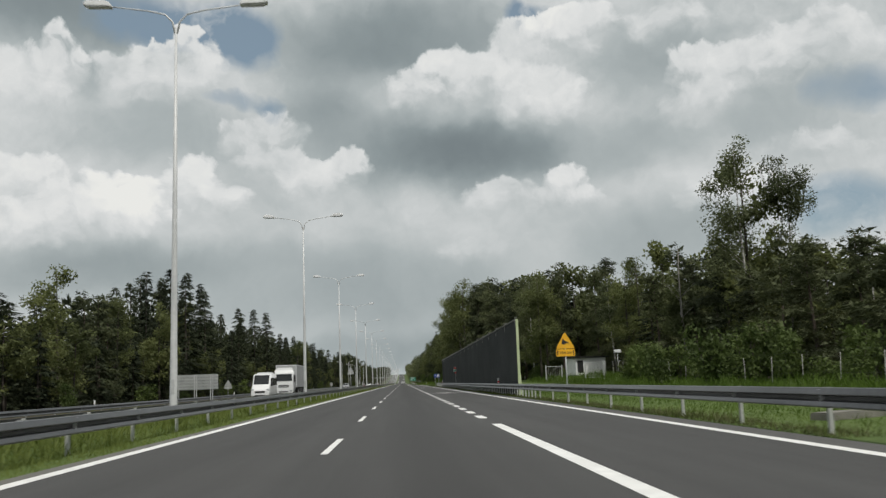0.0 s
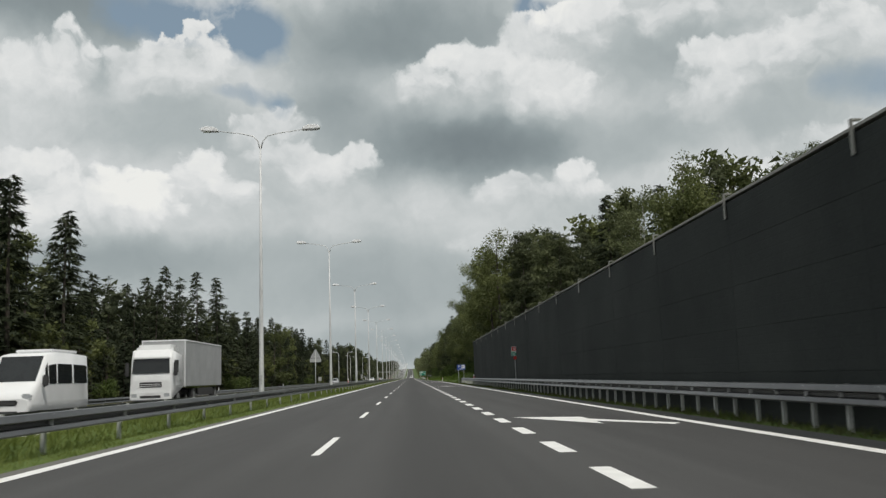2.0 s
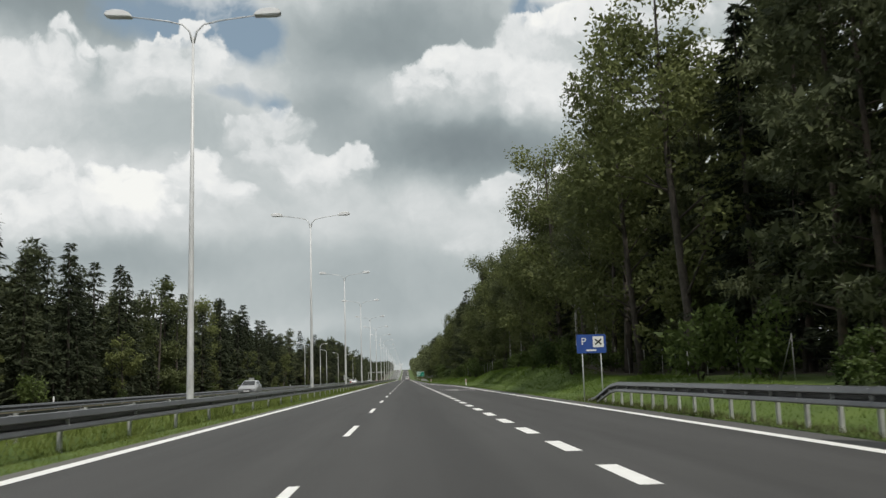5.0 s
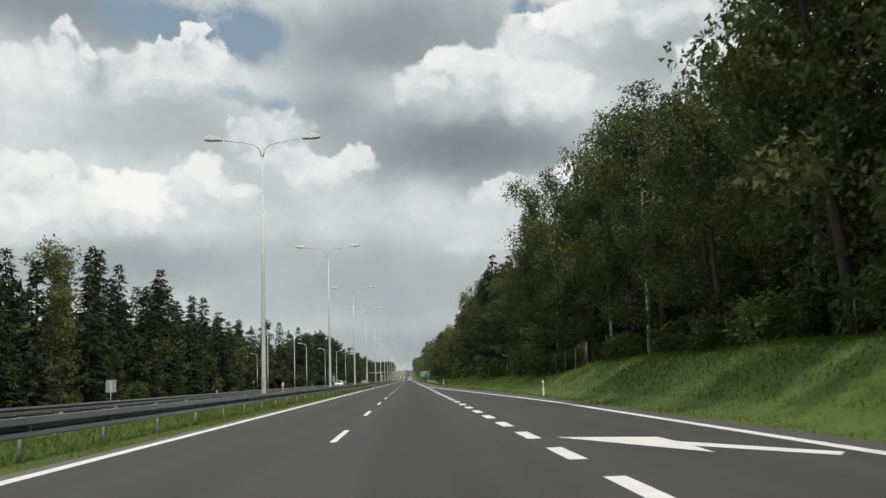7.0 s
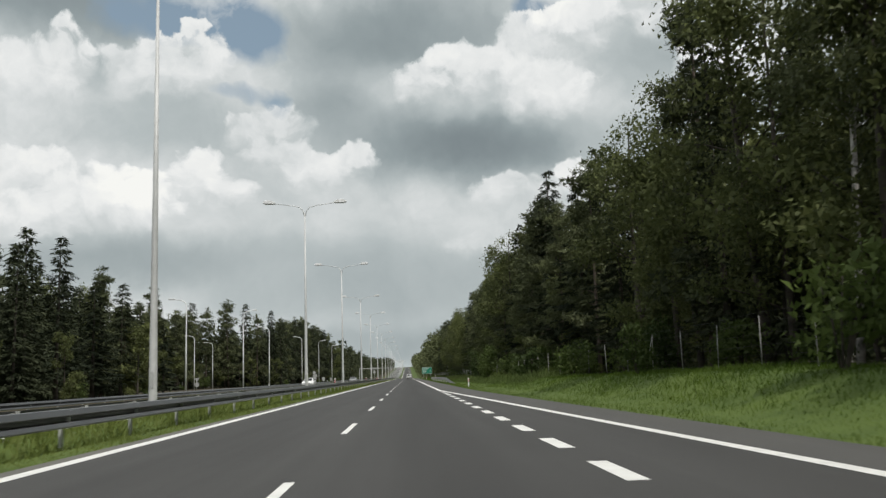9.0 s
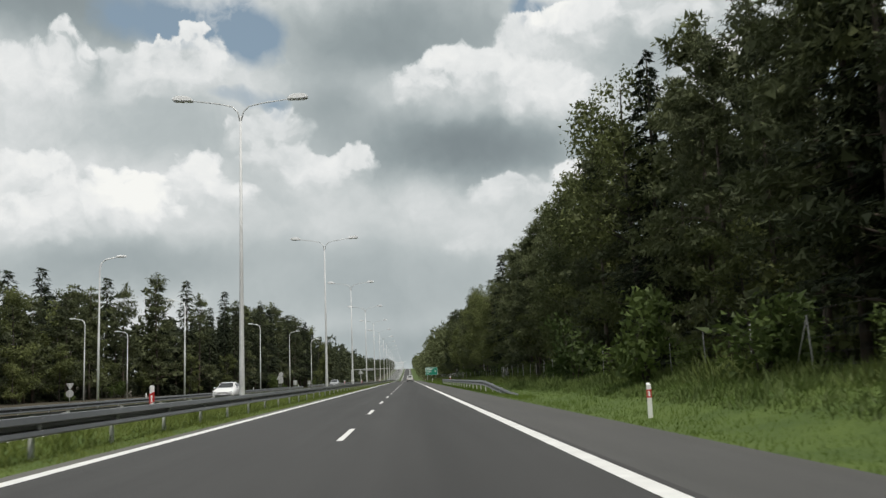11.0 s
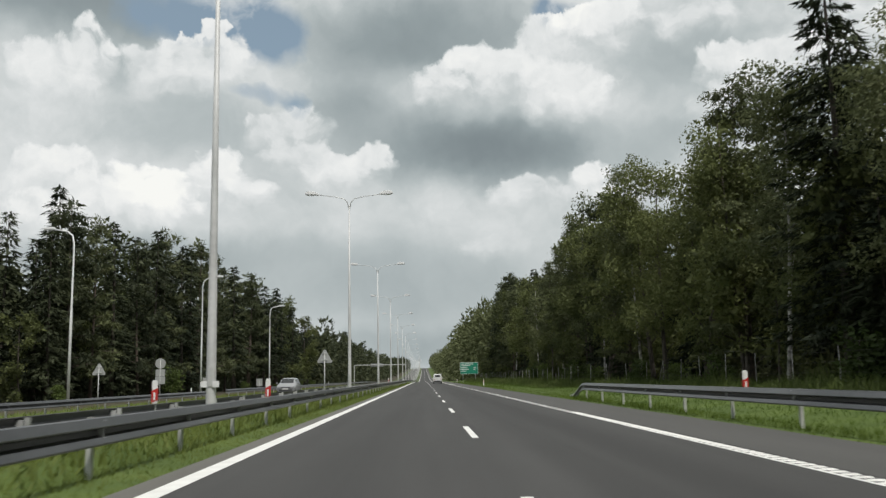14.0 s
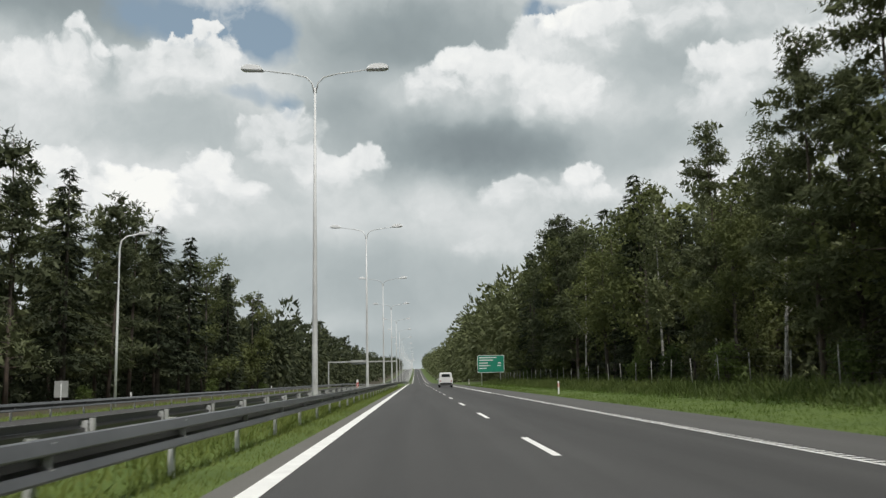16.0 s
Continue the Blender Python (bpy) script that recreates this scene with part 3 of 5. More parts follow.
PANEL_H = (WALL_H - 0.06) / 5
PANEL = barrier_panel(PANEL_H - 0.002)
for b in range(BAYS):
    for r in range(5):
        ob = new("panel", PANEL)
        ob.parent, ob.location = barrier, (0, b * BAY, r * PANEL_H)
bm = bmesh.new()
for lo, hi in (((-0.066, -0.05, -0.5), (-0.063, 0.05, WALL_H)), ((0.078, -0.05, -0.5), (0.085, 0.05, WALL_H)), ((-0.064, -0.005, -0.5), (0.08, 0.005, WALL_H))):
    box(bm, lo, hi)
hp = bpy.data.meshes.new("barrier_post")
bm.to_mesh(hp)
bm.free()
hp.materials.append(BARRIER)
hook = bpy.data.meshes.new("bracket")
bm = bmesh.new()
box(bm, (-0.115, -0.05, WALL_H - 0.42), (-0.088, 0.05, WALL_H + 0.16), 0.006)
box(bm, (-0.115, -0.05, WALL_H + 0.13), (0.06, 0.05, WALL_H + 0.16), 0.006)
bm.to_mesh(hook)
bm.free()
hook.materials.append(BARRIER_CAP)
for b in range(BAYS + 1):
    for name, m in (("barrier_post", hp), ("bracket", hook)):
        ob = new(name, m)
        ob.parent, ob.location = barrier, (0, b * BAY, 0)
cap = mesh_of("cap", *sweep([(0.07, WALL_H), (-0.075, WALL_H), (-0.075, WALL_H + 0.05), (-0.02, WALL_H + 0.08), (0.07, WALL_H + 0.05)][::-1], [(0, 0, 0), (0, BAY * BAYS, 0)]), BARRIER_CAP)
part("cap", cap, None, barrier, "weathered grey coping along the top")
part("backing", boxed((0.062, 0.0, 0.0), (0.075, BAY * BAYS, WALL_H - 0.01)), BARRIER, barrier)
part("plinth", boxed((-0.07, 0.0, -0.35), (0.07, BAY * BAYS, -0.004)), BARRIER, barrier)
part("end_post", boxed((-0.075, -0.21, -0.3), (0.075, -0.06, WALL_H + 0.04), 0.012), PALE_GREEN, barrier, "pale green steel end post")
part("end_plate", boxed((-0.10, -0.34, -0.3), (0.10, -0.22, 1.25), 0.012), PALE_GREEN, barrier)

# ---- street lamps ----
def double_lamp():
    lamp = thing("street_lamp", "tall tapered grey steel street lamp with two arms on the median", "street lamp", group="median street lamps")
    bm = bmesh.new()
    tube(bm, [(0, 0, -0.1), (0, 0, 0.6), (0, 0, 6), (0, 0, 12.75)], [0.124, 0.120, 0.080, 0.040], 14)
    part("pole", bm, POLE_GREY, lamp)
    part("base_plate", boxed((-0.24, -0.24, -0.06), (0.24, 0.24, 0.05), 0.02), STEEL, lamp)
    part("hatch", boxed((-0.05, -0.130, 0.95), (0.05, -0.105, 1.4), 0.01), STEEL, lamp)
    for s in (-1, 1):
        bm = bmesh.new()
        pts = [(0.03 * s, 0, 12.55), (0.12 * s, 0, 12.95), (0.36 * s, 0, 13.2), (0.9 * s, 0, 13.33), (2.15 * s, 0, 13.5)]
        tube(bm, pts, [0.034, 0.031, 0.028, 0.025, 0.023], 8)
        part("arm", bm, POLE_GREY, lamp)
        head = slab([(s * a, b) for a, b in ((2.06, 13.46), (2.10, 13.58), (2.32, 13.70), (2.70, 13.73), (2.92, 13.66), (2.98, 13.56), (2.92, 13.50), (2.5, 13.47))], -0.16, 0.16, "y")
        bmesh.ops.bevel(head, geom=head.edges[:], offset=0.025, segments=2, affect="EDGES")
        h = part("lamp_head", head, LAMP_WHITE, lamp, "white lamp housing")
        part("lens", slab([(s * a, b) for a, b in ((2.25, 13.472), (2.5, 13.445), (2.82, 13.46), (2.9, 13.5))], -0.09, 0.09, "y"), LAMP_GLASS, h)
    return lamp


POLE_X, POLE_A, POLE_STEP = -5.78, 67.23, 38.523
first_lamp = double_lamp()
first_lamp.matrix_basis = pose(POLE_X, POLE_A - POLE_STEP, 0)
for k in list(range(0, 46)):
    y = POLE_A + POLE_STEP * k - (2.2 if k == 8 else 1.1 if k == 10 else 0)
    lamp = copy_thing(first_lamp, pose(POLE_X, y, rise(y)))
    if k == 10:
        for sx in (-0.21, 0.06):
            part("tag", boxed((sx, -0.135, 0.94), (sx + 0.15, -0.125, 1.08), 0.004), LAMP_WHITE, lamp, "small white tag")

# ---- trees ----
def at_ground(x, y):
    return pose(x, y, ground_height(x, y))


rng = np.random.default_rng(7)


def sprigs(c, d, length, width, roll=None, face=None):
    """Pointed leaf triangles at points c along directions d; face gives the way their flat side looks."""
    n = len(c)
    d = d / (np.linalg.norm(d, axis=1, keepdims=True) + 1e-9)
    s = np.cross(d, rng.normal(size=(n, 3)) if face is None else face)
    s /= np.linalg.norm(s, axis=1, keepdims=True) + 1e-9
    if roll is not None:                      # keep the blades rather flat
        up = np.tile(np.array([0, 0, 1.0]), (n, 1))
        f = np.cross(d, up)
        f /= np.linalg.norm(f, axis=1, keepdims=True) + 1e-9
        s = f * (1 - roll) + s * roll
    L, B = d * length[:, None], s * width[:, None]
    return np.stack([c + B * 0.5, c + L, c - B * 0.5 + L * 0.12], 1).reshape(-1, 3)


def leaf_mesh(name, v, material):
    n = len(v) // 3
    me = bpy.data.meshes.new(name)
    me.vertices.add(len(v))
    me.vertices.foreach_set("co", np.asarray(v, np.float32).ravel())
    me.loops.add(3 * n)
    me.loops.foreach_set("vertex_index", np.arange(3 * n, dtype=np.int32))
    me.polygons.add(n)
    me.polygons.foreach_set("loop_start", np.arange(0, 3 * n, 3, dtype=np.int32))
    me.update(calc_edges=True)
    me.materials.append(material)
    return me


def spruce_leaves(h, n, low=0.12):
    """Whorls of drooping boughs, each a narrow fan of needle sprays, with gaps between the whorls."""
    out = []
    levels, boughs = int(h * 1.35), 9
    per = n / (levels * boughs * 0.85)
    for i in range(levels):
        f = (i + rng.uniform(-0.2, 0.2)) / levels
        z = h * (low + (1 - low) * f)
        reach = (0.175 * h * (1 - f) ** 0.68 + 0.10) * rng.uniform(0.74, 1.15)
        for b in range(boughs):
            if rng.random() < 0.12:
                continue
            a = 2 * math.pi * b / boughs + rng.uniform(-0.4, 0.4) + i
            r = reach * rng.uniform(0.6, 1.15)
            zb = z + rng.uniform(-0.45, 0.45) * h / levels
            m = max(3, int(per * (0.35 + 1.35 * (1 - f))))
            t = rng.uniform(0.1, 1, m) ** 0.8
            droop = -0.40 * r * t ** 1.3 + 0.16 * r * t ** 3
            side = rng.normal(0, 0.11, m) * r * (1.1 - t)
            c = np.stack([np.cos(a) * r * t - np.sin(a) * side, np.sin(a) * r * t + np.cos(a) * side, zb + droop + rng.normal(0, 0.06, m)], 1)
            d = np.stack([np.cos(a) + rng.normal(0, 0.5, m), np.sin(a) + rng.normal(0, 0.5, m), rng.normal(-0.45, 0.25, m)], 1)
            out.append((c, d))
    c, d = np.concatenate([o[0] for o in out]), np.concatenate([o[1] for o in out])
    k = len(c)
    big = (6000 / k) ** 0.42 * min(1.0, h / 16) ** 0.8
    wide = np.where(np.arange(k) % 7 == 0, 1.7, 1.0)
    return sprigs(c, d, big * rng.uniform(0.36, 0.72, k) * np.sqrt(wide), big * rng.uniform(0.14, 0.27, k) * wide, 0.4)


def clump_leaves(centres, radii, n, size, flat=1.0, outward=0.6, slim=1.0):
    """Leaves gathered near the skin of many uneven clumps."""
    w = radii ** 2
    pick = rng.choice(len(centres), n, p=w / w.sum())
    u = rng.normal(size=(n, 3))
    u /= np.linalg.norm(u, axis=1, keepdims=True)
    rad = radii[pick] * rng.uniform(0.45, 1.05, n) * (1 + 0.18 * np.sin(5 * u[:, 0] + 3 * pick) * np.cos(4 * u[:, 2] + pick))
    off = u * rad[:, None]
    off[:, 2] *= flat
    face = u + rng.normal(0, 0.45, (n, 3))
    d = u * outward * 0.6 + rng.normal(0, 0.6, (n, 3))
    d[:, 2] -= 0.15
    skin = sprigs(centres[pick] + off, d, size * rng.uniform(0.7, 1.35, n), size * slim * rng.uniform(0.55, 0.95, n), face=face)
    m = n // 11                                  # larger sprays fill the shaded inside
    pick = rng.choice(len(centres), m, p=w / w.sum())
    off = rng.normal(0, 0.3, (m, 3)) * radii[pick][:, None]
    off[:, 2] *= flat
    core = sprigs(centres[pick] + off, rng.normal(size=(m, 3)), size * rng.uniform(1.4, 2.2, m), size * rng.uniform(1.0, 1.6, m))
    return np.concatenate([skin, core])


def wood(h, r, lean, limbs, top=0.97, sides=8):
    """A tapered, slightly bent trunk with limbs given as (height, angle, length, climb)."""
    bm = bmesh.new()
    bend = rng.uniform(-1, 1, 2) * lean
    pts = [(bend[0] * math.sin(2.1 * f) * h * 0.05, bend[1] * math.sin(1.7 * f) * h * 0.05, h * f * top - 0.3) for f in np.linspace(0, 1, 7)]
    tube(bm, pts, [r * 1.25] + [r * (1 - 0.9 * f) + 0.015 for f in np.linspace(0.14, 1, 6)], sides)
    ends = []
    for z, a, ln, climb in limbs:
        f = z / h
        k = min(5, int(f * 6))
        base = Vector(pts[k]).lerp(Vector(pts[k + 1]), f * 6 - k)
        tip = base + Vector((math.cos(a) * ln, math.sin(a) * ln, climb * ln))
        mid = base.lerp(tip, 0.5) + Vector((0, 0, 0.06 * ln))
        lr = max(0.02, r * (1 - 0.85 * f) * 0.42)
        tube(bm, [base, mid, tip], [lr, lr * 0.6, lr * 0.2], 5)      # the limb starts inside the trunk
        ends += [mid, tip]
    me = bpy.data.meshes.new("trunk")
    bm.to_mesh(me)
    bm.free()
    return me, np.array([tuple(p) for p in ends]) if ends else np.zeros((0, 3))


def make_spruce(h, n):
    me, _ = wood(h, 0.012 * h, 0.2, [])
    return me, BARK_DARK, leaf_mesh("crown", spruce_leaves(h, int(n * 1.9), rng.uniform(0.08, 0.22)), NEEDLE_SPRUCE)


def make_pine(h, n, low=0.14):
    """Ragged tiers of flat needle clumps on limbs that shorten towards the top."""
    limbs = []
    for f in np.linspace(low, 0.95, 30):
        limbs.append((h * min(0.96, f + rng.uniform(-0.02, 0.02)), rng.uniform(0, 6.28), (0.035 + 0.135 * (1 - f) ** 0.8) * h * rng.uniform(0.7, 1.25), rng.uniform(-0.05, 0.35)))
    me, ends = wood(h, 0.0085 * h, 0.5, limbs)
    ends = np.concatenate([ends, ends + rng.normal(0, 0.45, ends.shape), [[0, 0, h * 0.97], [0.2, 0.1, h * 0.93], [-0.2, 0.1, h * 0.9]]])
    rad = rng.uniform(0.030, 0.056, len(ends)) * h
    c = clump_leaves(ends, rad, int(n * 1.4), 0.36 * (5000 / n) ** 0.45, 0.42, 0.8, 0.40)
    return me, BARK_PINE, leaf_mesh("crown", c, NEEDLE_PINE)


def make_broad(h, n, low=0.1, wide=0.165, birch=False):
    limbs = [(h * rng.uniform(low, 0.9), rng.uniform(0, 6.28), rng.uniform(0.6, 1.1) * wide * h, rng.uniform(0.3, 1.1)) for _ in range(16)]
    me, ends = wood(h, (0.0062 if birch else 0.011) * h, 0.9, limbs)
    lift = (ends[:, 2:3] / h)
    ends[:, :2] *= 1.15 - 0.55 * np.clip(lift - 0.35, 0, 1) / 0.65
    ends = np.concatenate([ends, ends + rng.normal(0, 0.032 * h, ends.shape), [[0, 0, h * 0.96], [0.4, 0, h * 0.9]]])
    ends[:, 2] = np.clip(ends[:, 2], h * low * 0.7, h)
    rad = rng.uniform(0.045, 0.085, len(ends)) * h * (0.8 if birch else 1)
    c = clump_leaves(ends, rad, n, (0.23 if birch else 0.27) * (5000 / n) ** 0.47 * min(1.0, h / 16) ** 0.8, 0.85, 0.4)
    return me, BARK_BIRCH if birch else BARK_DARK, leaf_mesh("crown", c, LEAF_BIRCH if birch else LEAF)


def tree_thing(name, made, label, category):
    tr = thing(name, label, category)
    part("trunk", made[0], made[1], tr)
    part("crown", made[2], None, tr)
    return tr


KINDS = {
    "spruce": ("dark green spruce with drooping boughs at the forest edge", lambda n: make_spruce(rng.uniform(19, 22), n)),
    "pine": ("tall pine with a bare trunk and ragged dark crown", lambda n: make_pine(rng.uniform(19, 22), n)),
    "broadleaf_tree": ("leafy deciduous tree with a dense green crown in the forest", lambda n: make_broad(rng.uniform(14, 19), n)),
    "birch": ("slender birch with a pale trunk and light leaves", lambda n: make_broad(rng.uniform(16, 19), n, 0.28, 0.13, True)),
}
TALL = {}


def stock_of(n):
    out = {}
    for k, (lab, f) in KINDS.items():
        out[k] = [tree_thing(k, f(n), lab, "tree") for _ in range(3)]
        for ob in out[k]:
            TALL[ob.name] = max(v.co.z for v in ob.children[1].data.vertices)
    return out


NEAR, MID, BACK = stock_of(8200), stock_of(3700), stock_of(1450)
used = set()


def plant(stock, kind, x, y, tall):
    """One tree of about that height, turned and leaning a little."""
    ob = stock[kind][int(rng.integers(len(stock[kind])))]
    s = tall / TALL[ob.name]
    wide = max(s, 0.72) * rng.uniform(0.9, 1.12)
    m = pose(x, y, ground_height(x, y), rng.uniform(-1.5, 1.5), rng.uniform(-1.5, 1.5), rng.uniform(0, 360)) @ Matrix.Diagonal((wide, wide, s, 1))
    if ob.name not in used:
        used.add(ob.name)
        ob.matrix_basis = m
        return ob
    made = copy_thing(ob, pose(0, 0, 0))
    made.matrix_basis = m
    return made


def any_kind(w):
    return ("spruce", "pine", "broadleaf_tree", "birch")[rng.choice(4, p=w)]


def edge_forest_right(y):
    return float(np.interp(y, (40, 112, 130, 165, 200, 215, 238, 262, 300, 350), (27, 26.5, 20, 18.5, 16.2, 15.8, 15.8, 16.2, 15.8, 15.0)))


def edge_forest_left(y):
    return -29.5 - 17.5 * smooth01(385, 405, y) * (1 - smooth01(480, 505, y))


def tall_right(y):
    return float(np.interp(y, (40, 63, 86, 110, 130, 150, 165, 180, 195, 240, 258, 271, 311, 330, 359, 384, 412, 427, 445, 465, 490, 520, 536, 559, 581, 604, 660, 700),
                           (8, 9.5, 12, 14, 15.5, 16.5, 18, 20, 21.5, 20.5, 16.8, 17.2, 18.8, 16.8, 17.8, 18.1, 17.2, 16.6, 14.6, 17.2, 15.5, 16.5, 12.5, 14.5, 18.4, 19.9, 21, 20)))


def tall_left(y):
    return float(np.interp(y, (60, 76, 84, 93, 119, 133, 146, 157, 175, 189, 203, 215, 230, 244, 279, 307, 331, 349, 360, 382, 400, 455, 489, 510, 527, 547, 591, 620, 700),
                           (10, 11.6, 13.6, 11.8, 15, 18, 18.8, 15.4, 15.6, 17.5, 18.3, 14.4, 15.6, 14.2, 15.8, 16.4, 17.4, 16.5, 14.6, 13, 15, 17.2, 20, 18.5, 17.6, 19.2, 19.4, 17.8, 18.2)))


for y in list(np.arange(36, 340, 5.0)) + list(np.arange(340, 450, 4.2)) + list(np.arange(450, 640, 5.0)):
    w = (0.16, 0.56, 0.23, 0.05) if y < 125 else (0.12, 0.62, 0.22, 0.04) if y < 205 else (0.06, 0.20, 0.62, 0.12) if y < 330 else (0.14, 0.74, 0.08, 0.04) if y < 450 else (0.12, 0.40, 0.40, 0.08)
    plant(NEAR if 100 < y < 545 else MID, any_kind(w), edge_forest_right(y) + rng.uniform(-0.8, 1.6), y + rng.uniform(-1.5, 1.5), tall_right(y) * rng.uniform(0.80 if 340 < y < 450 else 0.75, 0.96))
for y in np.arange(40, 640, 4.6):
    plant(BACK, any_kind((0.25, 0.4, 0.3, 0.05)), edge_forest_right(y) + 5.0 + rng.uniform(-1.2, 1.5), y + rng.uniform(-2, 2), tall_right(y) * rng.uniform(0.82, 1.02))
# trees whose tops stand out of the right-hand edge
for kind, x, y, tall in (("broadleaf_tree", 14.4, 198, 21.5), ("broadleaf_tree", 14.2, 236, 21.5), ("broadleaf_tree", 14.6, 243, 20.0), ("birch", 14.4, 268, 17.0), ("birch", 14.0, 276, 18.2),
                         ("broadleaf_tree", 14.2, 283, 17.8), ("broadleaf_tree", 14.2, 308, 20.6), ("birch", 14.2, 301, 20.0), ("pine", 14.6, 316, 19.5), ("spruce", 14.2, 359, 19.8), ("spruce", 14.0, 384, 18.9), ("pine", 14.2, 400, 17.6),
                         ("pine", 14.0, 424, 17.4), ("pine", 14.2, 435.5, 16.2), ("pine", 14.0, 446, 16.8), ("pine", 14.0, 452.5, 17.2), ("spruce", 14.2, 465, 18.0), ("pine", 14.4, 476, 16.4), ("birch", 13.6, 496, 16.8),
                         ("pine", 14.0, 507, 16.2), ("broadleaf_tree", 14.2, 518, 18.0), ("pine", 13.8, 525, 17.6), ("pine", 13.2, 530.5, 15.0), ("pine", 14.2, 545.5, 15.3), ("spruce", 14.4, 565.5, 16.6), ("pine", 14.4, 604, 20.6)):
    plant(NEAR, kind, x + 1.3, y, tall * 0.97)
# young trees that close the forest edge below the crowns
YOUNG = {"young_tree": [tree_thing("young_tree", make_broad(rng.uniform(6.5, 8), 1700, 0.06, 0.24), "young leafy tree in the shade of the forest edge", "tree") for _ in range(3)],
         "young_spruce": [tree_thing("young_spruce", make_spruce(rng.uniform(6.5, 8), 900), "young dark spruce in the shade of the forest edge", "tree") for _ in range(2)]}
for kind in YOUNG.values():
    for ob in kind:
        TALL[ob.name] = max(v.co.z for v in ob.children[1].data.vertices)
for y in np.arange(132, 640, 5.3):
    plant(YOUNG, "young_spruce" if rng.random() < 0.3 else "young_tree", edge_forest_right(y) + rng.uniform(-0.4, 2.0), y + rng.uniform(-2, 2), rng.uniform(4.5, 9.0))
for y in np.arange(60, 500, 6.1):
    plant(YOUNG, "young_spruce" if rng.random() < 0.4 else "young_tree", edge_forest_left(y) + rng.uniform(-1.0, 2.0), y + rng.uniform(-2, 2), rng.uniform(4.0, 8.5))
# left-hand forest edge
for y in np.arange(48, 660, 5.6):
    w = (0.62, 0.2, 0.14, 0.04) if y < 280 else (0.9, 0.04, 0.06, 0.0) if y < 375 else (0.18, 0.58, 0.10, 0.14) if y < 505 else (0.56, 0.40, 0.03, 0.01)
    plant(MID, any_kind(w), edge_forest_left(y) + rng.uniform(-2, 1.5), y + rng.uniform(-1.5, 1.5), tall_left(y) * rng.uniform(0.72 if y < 505 else 0.86, 1.03))
for y in np.arange(52, 660, 6.4):
    plant(BACK, any_kind((0.72, 0.24, 0.04, 0.0)), edge_forest_left(y) - 6.0 + rng.uniform(-2, 1.5), y + rng.uniform(-2, 2), tall_left(y) * rng.uniform(0.82, 1.08))
for y in np.arange(386, 520, 4.4):
    plant(BACK, any_kind((0.4, 0.4, 0.1, 0.1)), edge_forest_left(y) - 3.0 + rng.uniform(-2, 1.5), y + rng.uniform(-1.5, 1.5), tall_left(y) * rng.uniform(0.5, 0.9))
# single trees that stand out by the gate
plant(NEAR, "birch", 29.2, 70.6, 18.6)
plant(NEAR, "birch", 31.2, 69.5, 16.5)
plant(NEAR, "broadleaf_tree", 19.4, 119.0, 13.4)
plant(NEAR, "broadleaf_tree", 20.6, 121.0, 12.8)
plant(NEAR, "pine", 42.8, 183.7, 23.0)
limbs = [(h, a, ln, c) for h, a, ln, c in zip(rng.uniform(5.5, 11.0, 12), rng.uniform(0, 6.28, 12), rng.uniform(0.7, 1.7, 12), rng.uniform(0.3, 1.2, 12))]
made = wood(14.0, 0.16, 1.2, limbs, 0.8)
low = np.stack([rng.normal(0, 1.0, 24), rng.normal(0, 1.0, 24), rng.uniform(2.5, 7.5, 24)], 1)
crown = leaf_mesh("crown", clump_leaves(low, rng.uniform(0.5, 0.9, 24), 7000, 0.16, 0.85, 0.4), LEAF)
tree_thing("broadleaf_tree", (made[0], BARK_GREY, crown), "deciduous tree with bare dead limbs above its leaves", "tree").matrix_basis = at_ground(26.3, 78.9)
plant(MID, "broadleaf_tree", 29.5, 72.0, 16.5)


def far_forest(name, rows, label):
    """Trees nobody could count, as one sheet of stuff: needle and leaf clumps over short trunks."""
    leaf, cones = [], []
    for x, y, h, cone in rows:
        z = ground_height(x, y)
        n = 220 if y < 640 else 340 if y < 920 else 90
        if cone:
            t = rng.uniform(0, 1, n) ** 0.8
            a = rng.uniform(0, 6.28, n)
            r = 0.2 * h * (1 - t) * rng.uniform(0.6, 1.1, n) + 0.1
            c = np.stack([x + r * np.cos(a), y + r * np.sin(a), z + h * (0.02 + 0.98 * t)], 1)
            d = np.stack([np.cos(a), np.sin(a), np.full(n, -0.6)], 1) + rng.normal(0, 0.4, (n, 3))
        else:
            u = rng.normal(size=(n, 3))
            u /= np.linalg.norm(u, axis=1, keepdims=True)
            lump = 1 + 0.3 * np.sin(4 * u[:, 0] + x) * np.sin(5 * u[:, 2] + y)
            c = np.stack([x + u[:, 0] * 0.19 * h * lump, y + u[:, 1] * 0.19 * h * lump, z + h * (0.6 + 0.4 * u[:, 2] * lump)], 1)
            d = u + rng.normal(0, 0.5, (n, 3))
        big = 0.95 if y < 920 else 1.2
        leaf.append(sprigs(c, d, big * rng.uniform(0.9, 1.7, n), big * rng.uniform(0.5, 0.9, n)))
    ob = new(name, leaf_mesh(name, np.concatenate(leaf), NEEDLE_PINE))
    return tagged(ob, label, "forest", kind="stuff")


